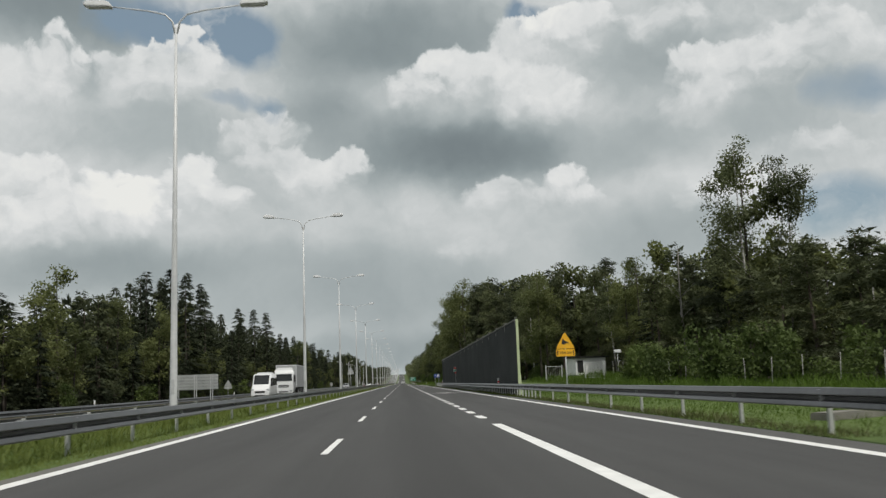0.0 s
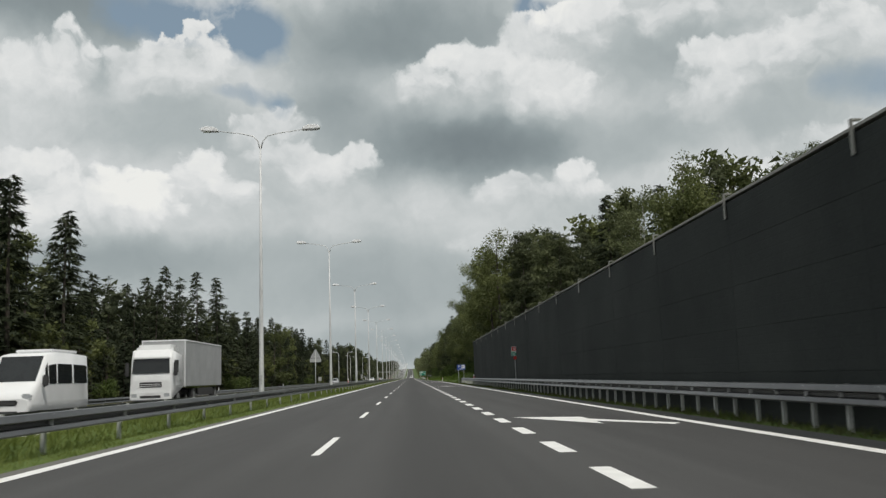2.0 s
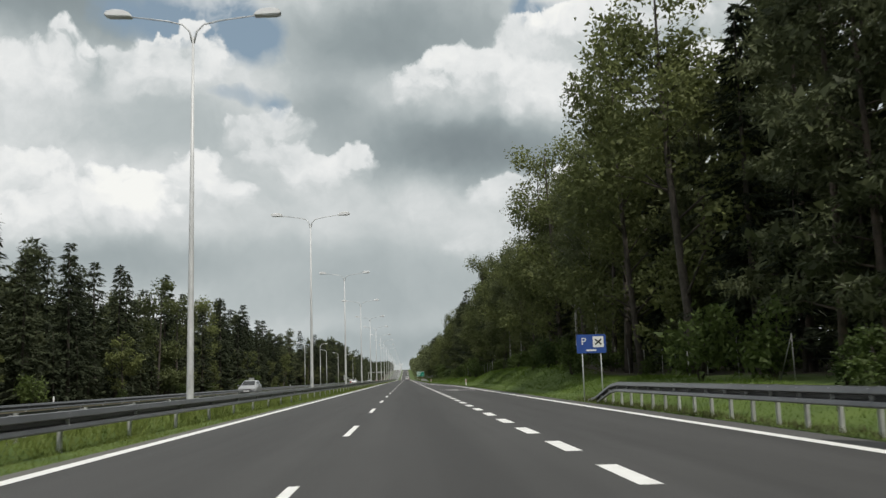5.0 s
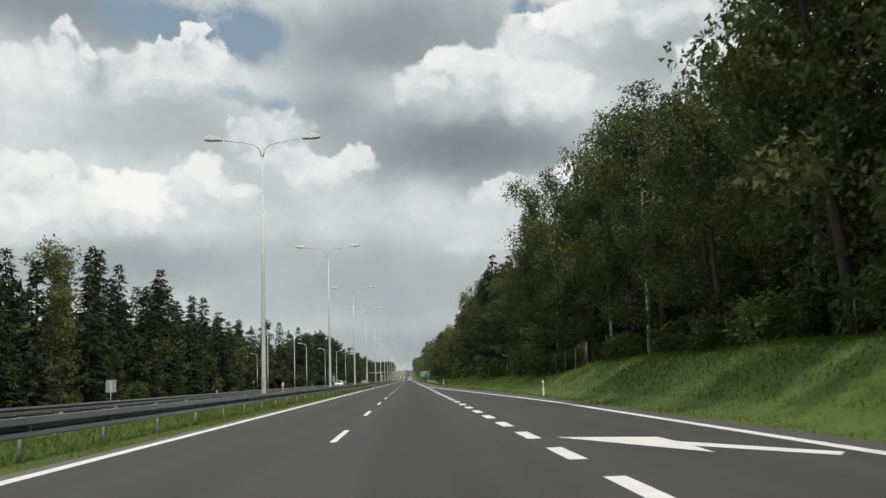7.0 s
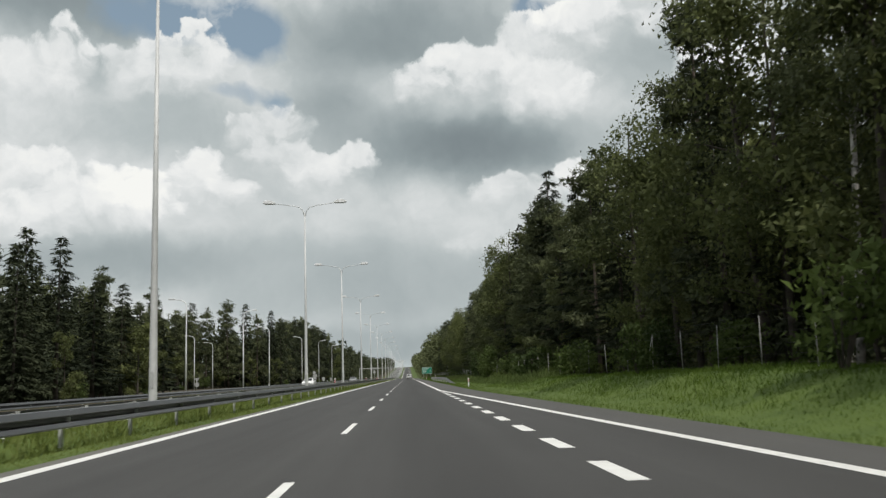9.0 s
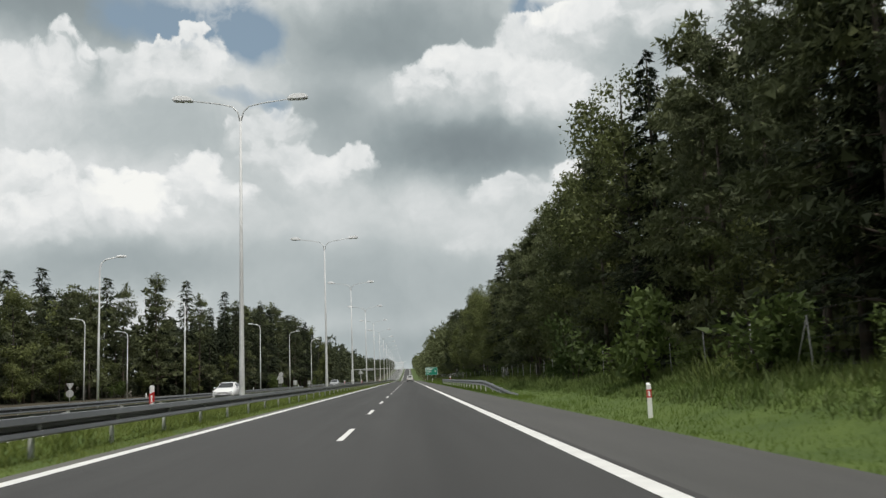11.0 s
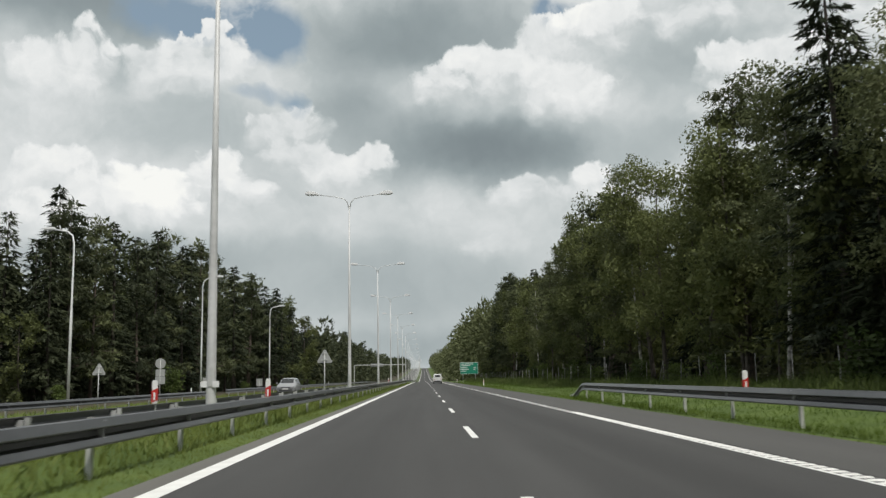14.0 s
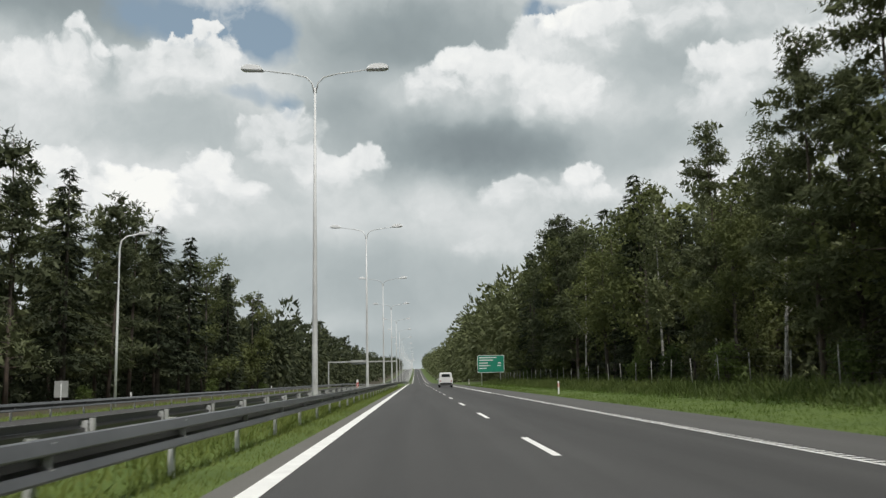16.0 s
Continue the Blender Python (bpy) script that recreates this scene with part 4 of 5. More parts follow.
rows = []
for dx, step in ((7.5, 5.0), (10, 3.6), (16, 7.5), (24, 11)):
    rows += [(edge_forest_right(y) + dx + rng.uniform(-1.5, 1.5), y + rng.uniform(-2, 2), tall_right(y) * rng.uniform(0.6, 0.86), dx == 10 or rng.random() < 0.5) for y in np.arange(30, 700, step)]
for x0 in (13.5, 18, 24):
    rows += [(x0 + rng.uniform(-1, 2.5), y + rng.uniform(-3, 3), rng.uniform(15, 21), rng.random() < 0.45) for y in np.arange(642, 2200, 8)]
far_forest("forest", rows, "dense mixed forest behind the edge trees")
rows = []
for dx, step in ((9.0, 5.0), (12, 4.0), (19, 8), (27, 12)):
    rows += [(edge_forest_left(y) - dx + rng.uniform(-1.5, 1.5), y + rng.uniform(-2, 2), tall_left(y) * rng.uniform(0.55, 0.84), dx == 12 or rng.random() < 0.6) for y in np.arange(40, 700, step)]
for x0 in (-29, -35, -43):
    rows += [(x0 + rng.uniform(-2, 2), y + rng.uniform(-3, 3), rng.uniform(12, 18), rng.random() < 0.5) for y in np.arange(662, 2200, 8)]
far_forest("forest", rows, "dense mixed forest behind the edge trees")


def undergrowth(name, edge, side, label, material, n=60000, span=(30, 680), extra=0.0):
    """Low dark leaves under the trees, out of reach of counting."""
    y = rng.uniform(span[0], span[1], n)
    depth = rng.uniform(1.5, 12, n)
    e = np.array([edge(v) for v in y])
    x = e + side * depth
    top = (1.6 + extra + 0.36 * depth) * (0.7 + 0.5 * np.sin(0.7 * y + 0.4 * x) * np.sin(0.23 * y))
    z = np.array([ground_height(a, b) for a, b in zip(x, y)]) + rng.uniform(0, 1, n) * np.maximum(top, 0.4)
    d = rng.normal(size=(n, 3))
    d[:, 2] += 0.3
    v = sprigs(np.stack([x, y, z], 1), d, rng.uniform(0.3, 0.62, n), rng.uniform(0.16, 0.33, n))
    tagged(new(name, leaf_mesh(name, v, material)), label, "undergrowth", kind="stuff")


undergrowth("undergrowth", edge_forest_right, 1, "dark leafy undergrowth beneath the forest trees", NEEDLE_PINE)
# the shade at the left forest's foot is put into this darker needle colour
undergrowth("undergrowth", edge_forest_left, -1, "dark leafy undergrowth beneath the forest trees", NEEDLE_SPRUCE)
# added tall leaf sheets close the gaps; forest shade is in their dark colour
undergrowth("undergrowth", lambda y: edge_forest_left(y) - 6, -1, "added dark leaf sheet for the shade behind the lay-by", NEEDLE_SPRUCE, 26000, (350, 530), 5.5)
undergrowth("undergrowth", lambda y: edge_forest_right(y) + 4.5, 1, "added dark leaf sheet for the shade deep in the forest", NEEDLE_SPRUCE, 50000, (30, 640), 5.0)
undergrowth("undergrowth", lambda y: edge_forest_left(y) - 5.5, -1, "added dark leaf sheet for the shade deep in the forest", NEEDLE_SPRUCE, 50000, (40, 640), 5.0)


# bushes before the forest
def make_bush():
    b = thing("bush", "rounded green bush at the forest edge", "bush")
    stems = bmesh.new()
    cs = []
    for _ in range(6):
        a, r = rng.uniform(0, 6.28), rng.uniform(0.2, 0.9)
        tip = (math.cos(a) * r, math.sin(a) * r, rng.uniform(0.7, 1.9))
        tube(stems, [(0, 0, -0.2), (tip[0] * 0.4, tip[1] * 0.4, tip[2] * 0.55), tip], [0.03, 0.02, 0.008], 5)
        cs += [tip, (tip[0] * 0.9, tip[1] * 0.9, tip[2] * 0.55)]
    part("woody_base", stems, BARK_DARK, b)
    cs = np.array(cs)
    v = clump_leaves(cs, rng.uniform(0.4, 0.7, len(cs)), 900, 0.16, 0.8, 0.5)
    v[:, 2] = np.maximum(v[:, 2], 0.02)
    part("leaves", leaf_mesh("leaves", v, SHRUB), None, b)
    return b


BUSHES = [make_bush() for _ in range(4)]
spots = [(edge_forest_right(y) - 1.2 + rng.uniform(-0.9, 0.6), y) for y in list(np.arange(196, 340, 5.5)) + list(np.arange(340, 640, 11.0))]
spots += [(edge_forest_right(y) - 2.0 + rng.uniform(-4, 0.6), y) for y in np.arange(40, 190, 4.5)]
spots += [(rng.uniform(18.5, 25.5), rng.uniform(42, 112)) for _ in range(34)]
spots += [(edge_forest_left(y) + 2.2 + rng.uniform(-0.8, 1.2), y) for y in np.arange(60, 650, 21)]
spots += [(fence_edge - rng.uniform(0.2, 1.6), y) for fence_edge, y in ((10.9, 334), (10.8, 343), (10.8, 349), (10.8, 357), (10.8, 366), (10.8, 371), (10.8, 379), (10.8, 391))]
spots += [(rng.uniform(10.2, 12.4), y) for y in (214, 221, 226, 240, 247, 262, 283, 291, 310, 322)]
spots = [(x, y) for x, y in spots if not (78 < y < 116 and 0 < x < 25.5)]        # the drive to the hut stays open
for i, (x, y) in enumerate(spots):
    s = (0.45 if 5 < x - edge_right(y) < 6.6 and y > 300 else 1.0) * rng.uniform(0.6, 1.35) * (1.2 if x > 0 and y < 190 else 1)
    m = at_ground(x, y + rng.uniform(-2, 2)) @ pose(0, 0, 0, 0, 0, rng.uniform(0, 360)) @ Matrix.Diagonal((s, s, s * rng.uniform(0.7, 1.2), 1))
    if i < 4:
        BUSHES[i].matrix_basis = m
    else:
        copy_thing(BUSHES[i % 4], pose(0, 0, 0)).matrix_basis = m


# grass
def grass(name, n, xs, ys, long, wide, material, label):
    """Blades over a strip; xs gives its two edges at y."""
    y = rng.uniform(ys[0], ys[1], n)
    lo, hi = np.array([xs(v) for v in y]).T
    x = lo + (hi - lo) * rng.random(n)
    patch = 0.65 + 0.5 * np.sin(1.3 * x + 0.9 * y) * np.sin(0.37 * y + 2 * x) + 0.25 * np.sin(0.11 * y)
    z = np.array([ground_height(a, b) for a, b in zip(x, y)]) - 0.02
    d = rng.normal(0, 0.5, (n, 3))
    d[:, 2] = 1
    face = rng.normal(0, 0.5, (n, 3)) + np.array([0.2, -0.6, 1.0])
    v = sprigs(np.stack([x, y, z], 1), d, rng.uniform(*long, n) * np.clip(patch, 0.6, 1.15), rng.uniform(*wide, n), face=face)
    tagged(new(name, leaf_mesh(name, v, material)), label, "grass", kind="stuff")


grass("grass", 130000, lambda y: (-4.95, -3.99), (4, 640), (0.07, 0.16), (0.007, 0.017), BLADE, "short green median grass beside the guardrail")
grass("grass", 90000, lambda y: (-6.0, -4.95), (4, 640), (0.26, 0.46), (0.015, 0.035), BLADE, "green grass between the median guardrails")
grass("grass", 80000, lambda y: (edge_right(y) + 0.03, edge_right(y) + 2.6), (14, 640), (0.09, 0.22), (0.01, 0.024), BLADE_VERGE, "short green grass on the verge")
grass("grass", 70000, lambda y: (edge_right(y) + 2.4, edge_right(y) + 5.6), (14, 640), (0.12, 0.34), (0.012, 0.03), BLADE_DRY, "tall uneven grass on the bank")
grass("grass", 50000, lambda y: (edge_right(y) + 1.6, edge_right(y) + 6.5), (192, 345), (0.10, 0.28), (0.014, 0.034), BLADE_DRY, "shaggy grass on the wooded bank")
grass("grass", 16000, lambda y: (-21, -18.6), (40, 640), (0.2, 0.5), (0.02, 0.05), BLADE, "grass beyond the oncoming carriageway")
grass("grass", 20000, lambda y: (7.95, 8.7), (14, 190), (0.10, 0.28), (0.012, 0.03), BLADE_OLIVE, "rough grass beneath the guardrail")
grass("grass", 9000, lambda y: (6.1, 6.95), (374, 479), (0.12, 0.32), (0.012, 0.03), BLADE_VERGE, "rough grass beneath the guardrail")
grass("grass", 36000, lambda y: (-5.0, -4.62), (4, 640), (0.14, 0.32), (0.01, 0.026), BLADE, "rough grass round the guardrail posts")

# ---- signs and roadside furniture ----
def text_mesh(words, size, material, parent, at, rot=(90, 0, 0), name="lettering", align="CENTER"):
    cu = bpy.data.curves.new("lettering", "FONT")
    cu.body, cu.size, cu.extrude, cu.align_x, cu.align_y = words, size, 0.002, align, "CENTER"
    tmp = bpy.data.objects.new("tmp", cu)
    scene.collection.objects.link(tmp)
    me = bpy.data.meshes.new_from_object(tmp.evaluated_get(bpy.context.evaluated_depsgraph_get()))
    bpy.data.objects.remove(tmp)
    me.materials.clear()
    me.materials.append(material)
    ob = part(name, me, None, parent)
    ob.matrix_basis = pose(*at, *rot)
    return ob


def pipe(h, r=0.03, z=-0.4):
    return tube(bmesh.new(), [(0, 0, z), (0, 0, h)], [r, r], 10)


def rounded(w, h, r=0.05, z=0.0):
    """Outline of a rounded rectangle in x and z around (0, z)."""
    out = []
    for cx, cz, a0 in ((w / 2 - r, h / 2 - r, 0), (-w / 2 + r, h / 2 - r, 90), (-w / 2 + r, -h / 2 + r, 180), (w / 2 - r, -h / 2 + r, 270)):
        out += [(cx + r * math.cos(radians(a0 + k * 30)), z + cz + r * math.sin(radians(a0 + k * 30))) for k in range(4)]
    return out


def triangle(w, r=0.06, z=0.0):
    """Outline of a triangle with rounded corners, point up, base at z."""
    h = w * 0.866
    out = []
    for cx, cz, a0 in ((w / 2 - 1.73 * r, r, -90), (0, h - 2 * r, 30), (-w / 2 + 1.73 * r, r, 150)):
        out += [(cx + r * math.cos(radians(a0 + k * 30)), z + cz + r * math.sin(radians(a0 + k * 30))) for k in range(5)]
    return out


# warning sign before the barrier
s = thing("warning_sign", "yellow triangular warning sign with a distance plate on a steel post", "road sign", at_ground(8.85, 42.3))
part("post", pipe(3.0), STEEL, s)
p = part("panel", slab(triangle(0.9, 0.05, 2.38), -0.055, -0.031, "y"), YELLOW, s)
part("symbol", slab([(-0.17, 2.60), (-0.08, 2.56), (0.09, 2.64), (0.18, 2.58), (0.15, 2.67), (-0.02, 2.74), (-0.12, 2.84), (-0.15, 2.73)], -0.062, -0.056, "y"), BLACK, p, "plain dark symbol")
p = part("plate", slab(rounded(0.88, 0.33, 0.03, 2.19), -0.055, -0.031, "y"), YELLOW, s, "yellow distance plate with black figures")
text_mesh("18.0 km", 0.18, BLACK, p, (0, -0.059, 2.19))
for sx in (-0.37, 0.37):
    part("arrow", slab([(sx - 0.02, 2.07), (sx + 0.02, 2.07), (sx + 0.02, 2.23), (sx + 0.045, 2.23), (sx, 2.31), (sx - 0.045, 2.23), (sx - 0.02, 2.23)], -0.062, -0.056, "y"), BLACK, p)

# road number sign on the barrier
s = thing("route_sign", "red and green route plates on a thin post", "road sign", at_ground(8.37, 122.3))
part("post", pipe(2.6, 0.02), STEEL, s)
for z, m, w, words in ((2.74, RED, 0.46, "S7"), (2.42, SIGN_GREEN, 0.54, "E77")):
    b = part("border", slab(rounded(w, 0.31, 0.04, z), -0.040, -0.021, "y"), WHITE, s)
    b = part("plate", slab(rounded(w - 0.05, 0.26, 0.035, z), -0.046, -0.0405, "y"), m, s, "%s plate with white lettering" % ("red" if m is RED else "green"))
    text_mesh(words, 0.24, WHITE, b, (0, -0.049, z))
part("reflector", slab([(0.12 * math.cos(a * 0.5236), 2.14 + 0.12 * math.sin(a * 0.5236)) for a in range(12)], -0.045, -0.021, "y"), RED, s, "round red reflector")

# parking sign
s = thing("parking_sign", "blue parking sign on two steel posts on the verge", "road sign", at_ground(8.35, 188.0))
for sx in (-0.36, 0.36):
    ob = part("post", pipe(2.55, 0.025), STEEL, s)
    ob.location = (sx, 0, 0)
b = part("panel", slab(rounded(1.15, 0.72, 0.05, 2.2), -0.055, -0.031, "y"), SIGN_BLUE, s)
text_mesh("P", 0.40, WHITE, b, (-0.3, -0.058, 2.28))
q = part("pictogram", slab(rounded(0.42, 0.42, 0.02, 2.27), -0.060, -0.0555, "y"), WHITE, b)
q.location = (0.27, 0, 0)
for r in (-40, 40):
    bar = part("bar", boxed((-0.16, -0.006, -0.028), (0.16, 0, 0.028)), BLACK, q)
    bar.matrix_basis = pose(0, -0.061, 2.27, 0, r, 0)
part("bar", boxed((-0.2, -0.062, 1.92), (0.18, -0.056, 1.98)), WHITE, b)

# green direction sign
s = thing("direction_sign", "large green direction sign with white lines of writing on posts", "road sign", at_ground(8.6, 622))
for sx in (-1.3, 1.3):
    ob = part("post", pipe(3.9, 0.06), STEEL, s)
    ob.location = (sx, 0, 0)
part("border", slab(rounded(3.75, 2.4, 0.12, 2.85), -0.09, -0.065, "y"), WHITE, s)
b = part("panel", slab(rounded(3.63, 2.28, 0.1, 2.85), -0.098, -0.0905, "y"), SIGN_GREEN, s)
for z, a, w in ((3.72, -1.6, 2.4), (3.38, -1.6, 1.9), (2.98, -1.6, 1.2), (2.62, -1.6, 1.5), (2.25, -1.6, 1.0), (2.62, 0.9, 0.5), (2.98, 1.0, 0.4)):
    part("text_bar", boxed((a, -0.106, z - 0.07), (a + w, -0.099, z + 0.07)), WHITE, b)

# backs of the signs for the other carriageway
s = thing("sign_board", "back of a wide grey sheet-metal sign board on steel legs", "road sign", at_ground(-19.5, 93.3))
for k in range(5):
    b = part("board", boxed((-2.32, 0, 1.45 + k * 0.30), (2.32, 0.03, 1.742 + k * 0.30)), SIGN_BACK, s)
    part("rib", boxed((-2.3, -0.045, 1.57 + k * 0.30), (2.3, -0.001, 1.615 + k * 0.30)), STEEL, b)
for sx in (-1.75, -1.55, 0.0, 0.2, 1.6, 1.8):
    part("leg", boxed((sx - 0.035, -0.12, -0.4), (sx + 0.035, -0.047, 2.95)), STEEL, s)


def triangle_back(x, y, base, w, plate, label):
    s = thing("warning_sign", label, "road sign", at_ground(x, y))
    part("post", pipe(base + w * 0.66), STEEL, s)
    part("panel", slab(triangle(w, 0.07, base), 0.03, 0.05, "y"), SIGN_BACK, s)
    for z, r in ((0.15, 0.16), (0.55, 0.10)):
        part("clamp", boxed((-r, -0.04, base + z * w), (r, 0.029, base + z * w + 0.04)), STEEL, s)
    if plate:
        part("plate", slab(rounded(w, 0.3, 0.04, base - 0.17), 0.03, 0.05, "y"), SIGN_BACK, s)
    return s


triangle_back(-6.3, 136.0, 2.9, 0.9, True, "back of a grey triangular sign with a plate below")
triangle_back(-6.2, 479.5, 2.0, 0.9, False, "back of a grey triangular road sign on the median")
triangle_back(-19.5, 111.0, 1.75, 0.9, True, "back of a grey triangular sign with a plate beyond the carriageway")
triangle_back(-19.6, 483.5, 1.95, 0.85, False, "back of a small grey triangular sign beyond the carriageway")


def round_back(x, y, label, plates):
    s = thing("road_sign", label, "road sign", at_ground(x, y))
    part("post", pipe(3.3), STEEL, s)
    part("disc", slab([(0.42 * math.cos(a * 0.2618), 3.0 + 0.42 * math.sin(a * 0.2618)) for a in range(24)], 0.03, 0.05, "y"), SIGN_BACK, s)
    for z, w, h in plates:
        part("plate", slab(rounded(w, h, 0.04, z), 0.03, 0.05, "y"), SIGN_BACK, s)
    return s


round_back(-22.2, 505, "backs of a round and two square grey road signs", ((2.25, 0.75, 0.55), (1.65, 0.8, 0.6)))
s = thing("road_sign", "backs of an upturned triangular and a round grey road sign", "road sign", at_ground(-36.0, 437))
part("post", pipe(2.25 - 0.1), STEEL, s)
part("disc", slab([(0.42 * math.cos(a * 0.2618), 2.25 - 1.15 + 0.42 * math.sin(a * 0.2618)) for a in range(24)], 0.03, 0.05, "y"), SIGN_BACK, s)
part("panel", slab([(x, 2.25 - z) for x, z in triangle(0.9, 0.06, 0.0)], 0.03, 0.05, "y"), SIGN_BACK, s)
for x, y, z in ((-20.3, 282, 1.7), (-20.8, 515, 1.4), (-21.3, 545, 1.3)):
    s = thing("road_sign", "back of a small square grey road sign", "road sign", at_ground(x, y))
    part("post", pipe(z + 0.3), STEEL, s)
    part("plate", slab(rounded(0.75, 0.9, 0.04, z), 0.03, 0.05, "y"), SIGN_BACK, s)

# gantry over the far side
g = thing("sign_gantry", "grey steel sign gantry reaching over the oncoming carriageway", "gantry", pose(0, 694, rise(694)))
part("leg", boxed((-20.85, -0.12, -0.4), (-20.6, 0.12, 5.2), 0.02), STEEL, g)
part("leg", boxed((-6.1, -0.12, -0.4), (-5.85, 0.12, 5.2), 0.02), STEEL, g)
part("beam", boxed((-20.85, -0.14, 4.95), (-5.85, 0.14, 5.2), 0.02), STEEL, g)
part("sign_back", boxed((-16.0, 0.16, 4.55), (-12.5, 0.22, 5.45), 0.02), SIGN_BACK, g)


def delineator():
    """White marker post with a slanted red band."""
    d = thing("marker_post", "white plastic roadside marker post with a red band", "marker post", group="marker posts")
    bm = slab([(-0.06, -0.05), (0.06, -0.05), (0.04, 0.05), (-0.04, 0.05)], -0.3, 1.0)
    for v in bm.verts:
        if v.co.z > 0.5:
            v.co.z += 0.12 * (v.co.y + 0.05) * 5
    part("post", bm, WHITE, d)
    bm = slab([(-0.063, -0.053), (0.063, -0.053), (0.043, 0.053), (-0.043, 0.053)], 0.62, 0.86)
    part("band", bm, RED, d)
    part("reflector", boxed((-0.025, -0.058, 0.66), (0.025, -0.0535, 0.82)), LAMP_WHITE, d)
    return d


def short_marker():
    d = thing("rail_marker", "small white marker with a slanted red band fixed on the guardrail", "marker post", group="rail markers")
    part("plate", boxed((-0.06, -0.03, 0.60), (0.06, 0.03, 1.12), 0.02), WHITE, d)
    bm = boxed((-0.063, -0.033, 0.66), (0.063, 0.033, 0.92))
    for v in bm.verts:
        v.co.z += 0.5 * v.co.x
    band = part("band", bm, RED, d)
    part("reflector", boxed((-0.02, -0.038, 0.69), (0.02, -0.0335, 0.86)), LAMP_WHITE, band)
    part("bracket", boxed((-0.02, 0.03, 0.45), (0.02, 0.06, 0.8)), STEEL, d)
    return d


def plain_marker():
    d = thing("rail_marker", "small plain white marker on the far guardrail", "marker post", group="far rail markers")
    part("plate", boxed((-0.05, -0.025, 0.68), (0.05, 0.025, 1.05), 0.02), WHITE, d)
    part("bracket", boxed((-0.02, 0.025, 0.45), (0.02, 0.05, 0.8)), STEEL, d)
    return d


d0, m0, p0 = delineator(), short_marker(), plain_marker()
for i, (x, y) in enumerate(((8.2, 260.8), (6.65, 354.5), (6.95, 551), (7.0, 648))):
    m = at_ground(x, y) @ Matrix.Diagonal((0.85, 0.85, 0.75, 1))
    if i:
        made = copy_thing(d0, pose(0, 0, 0))
        made.matrix_basis = m
    else:
        d0.matrix_basis = m
for i, (x, y) in enumerate(((8.37, 68.2), (8.37, 163), (6.62, 451.5), (-5.5, 163), (-5.5, 264.7), (-5.5, 358.5), (-4.75, 453), (-6.75, 450.3), (-5.5, 551))):
    m = pose(x, y, 0.0)
    if i:
        copy_thing(m0, m)
    else:
        m0.matrix_basis = m
for i, y in enumerate((60, 109, 157, 205, 310, 404, 452, 500, 548, 600)):
    m = pose(-18.42, y, -0.4)
    if i:
        copy_thing(p0, m)
    else:
        p0.matrix_basis = m


def side_lamp():
    lamp = thing("street_lamp", "slim grey street lamp with one curved arm beside the lay-by", "street lamp", group="lay-by street lamps")
    bm = bmesh.new()
    tube(bm, [(0, 0, -0.3), (0, 0, 5), (0, 0, 9.6), (-0.12, 0, 10.1), (-0.45, 0, 10.35), (-1.3, 0, 10.5)], [0.10, 0.085, 0.06, 0.05, 0.045, 0.04], 10)
    part("pole", bm, LAMP_WHITE, lamp)
    part("lamp_head", boxed((-2.0, -0.14, 10.45), (-1.25, 0.14, 10.62), 0.05), LAMP_WHITE, lamp, "white lamp housing")
    return lamp


l0 = side_lamp()
for i, (x, y, turn, s) in enumerate(((-23.4, 489, 0, 1.08), (-22.4, 519.5, 180, 1.1), (-22.9, 434.6, 0, 1.02), (-22.0, 404, 180, 1.08), (-40.3, 453.8, 0, 1.0), (-41.2, 475, 0, 0.95), (-21.9, 556, 180, 1.1), (-22.9, 374, 0, 1.0))):
    m = pose(x, y, -0.3, 0, 0, turn) @ Matrix.Diagonal((1, 1, s, 1))
    if i:
        copy_thing(l0, pose(0, 0, 0)).matrix_basis = m
    else:
        l0.matrix_basis = m

# hut, gate and drain beside the start of the barrier
h = thing("hut", "small white-walled hut with a dark flat roof in the trees", "hut", pose(22.6, 106, 1.45, 0, 0, 12) @ Matrix.Scale(0.72, 4))
part("wall", boxed((-2.6, -2, -0.6), (2.6, 2, 2.3), 0.02), WHITE, h)
part("roof", boxed((-3.0, -2.4, 2.3), (3.0, 2.4, 2.55), 0.04), BLACK, h)
part("door", boxed((-2.3, -2.05, 0.0), (-1.3, -2.0, 1.9), 0.01), STEEL_DULL, h)
drive_mid = [(15.5, 84), (17.2, 89), (18.8, 93.5), (20.4, 98), (21.6, 103)]
vs = [p for x, y in drive_mid for p in ((x - 1.5, y + 0.4, ground_height(x - 1.5, y + 0.4) + 0.03), (x + 1.5, y - 0.4, ground_height(x + 1.5, y - 0.4) + 0.03))]
tagged(new("pavement", mesh_of("pavement", vs, [(2 * i, 2 * i + 1, 2 * i + 3, 2 * i + 2) for i in range(4)], GRAVEL)), "grey gravel drive leading to the hut", "drive", kind="structure")
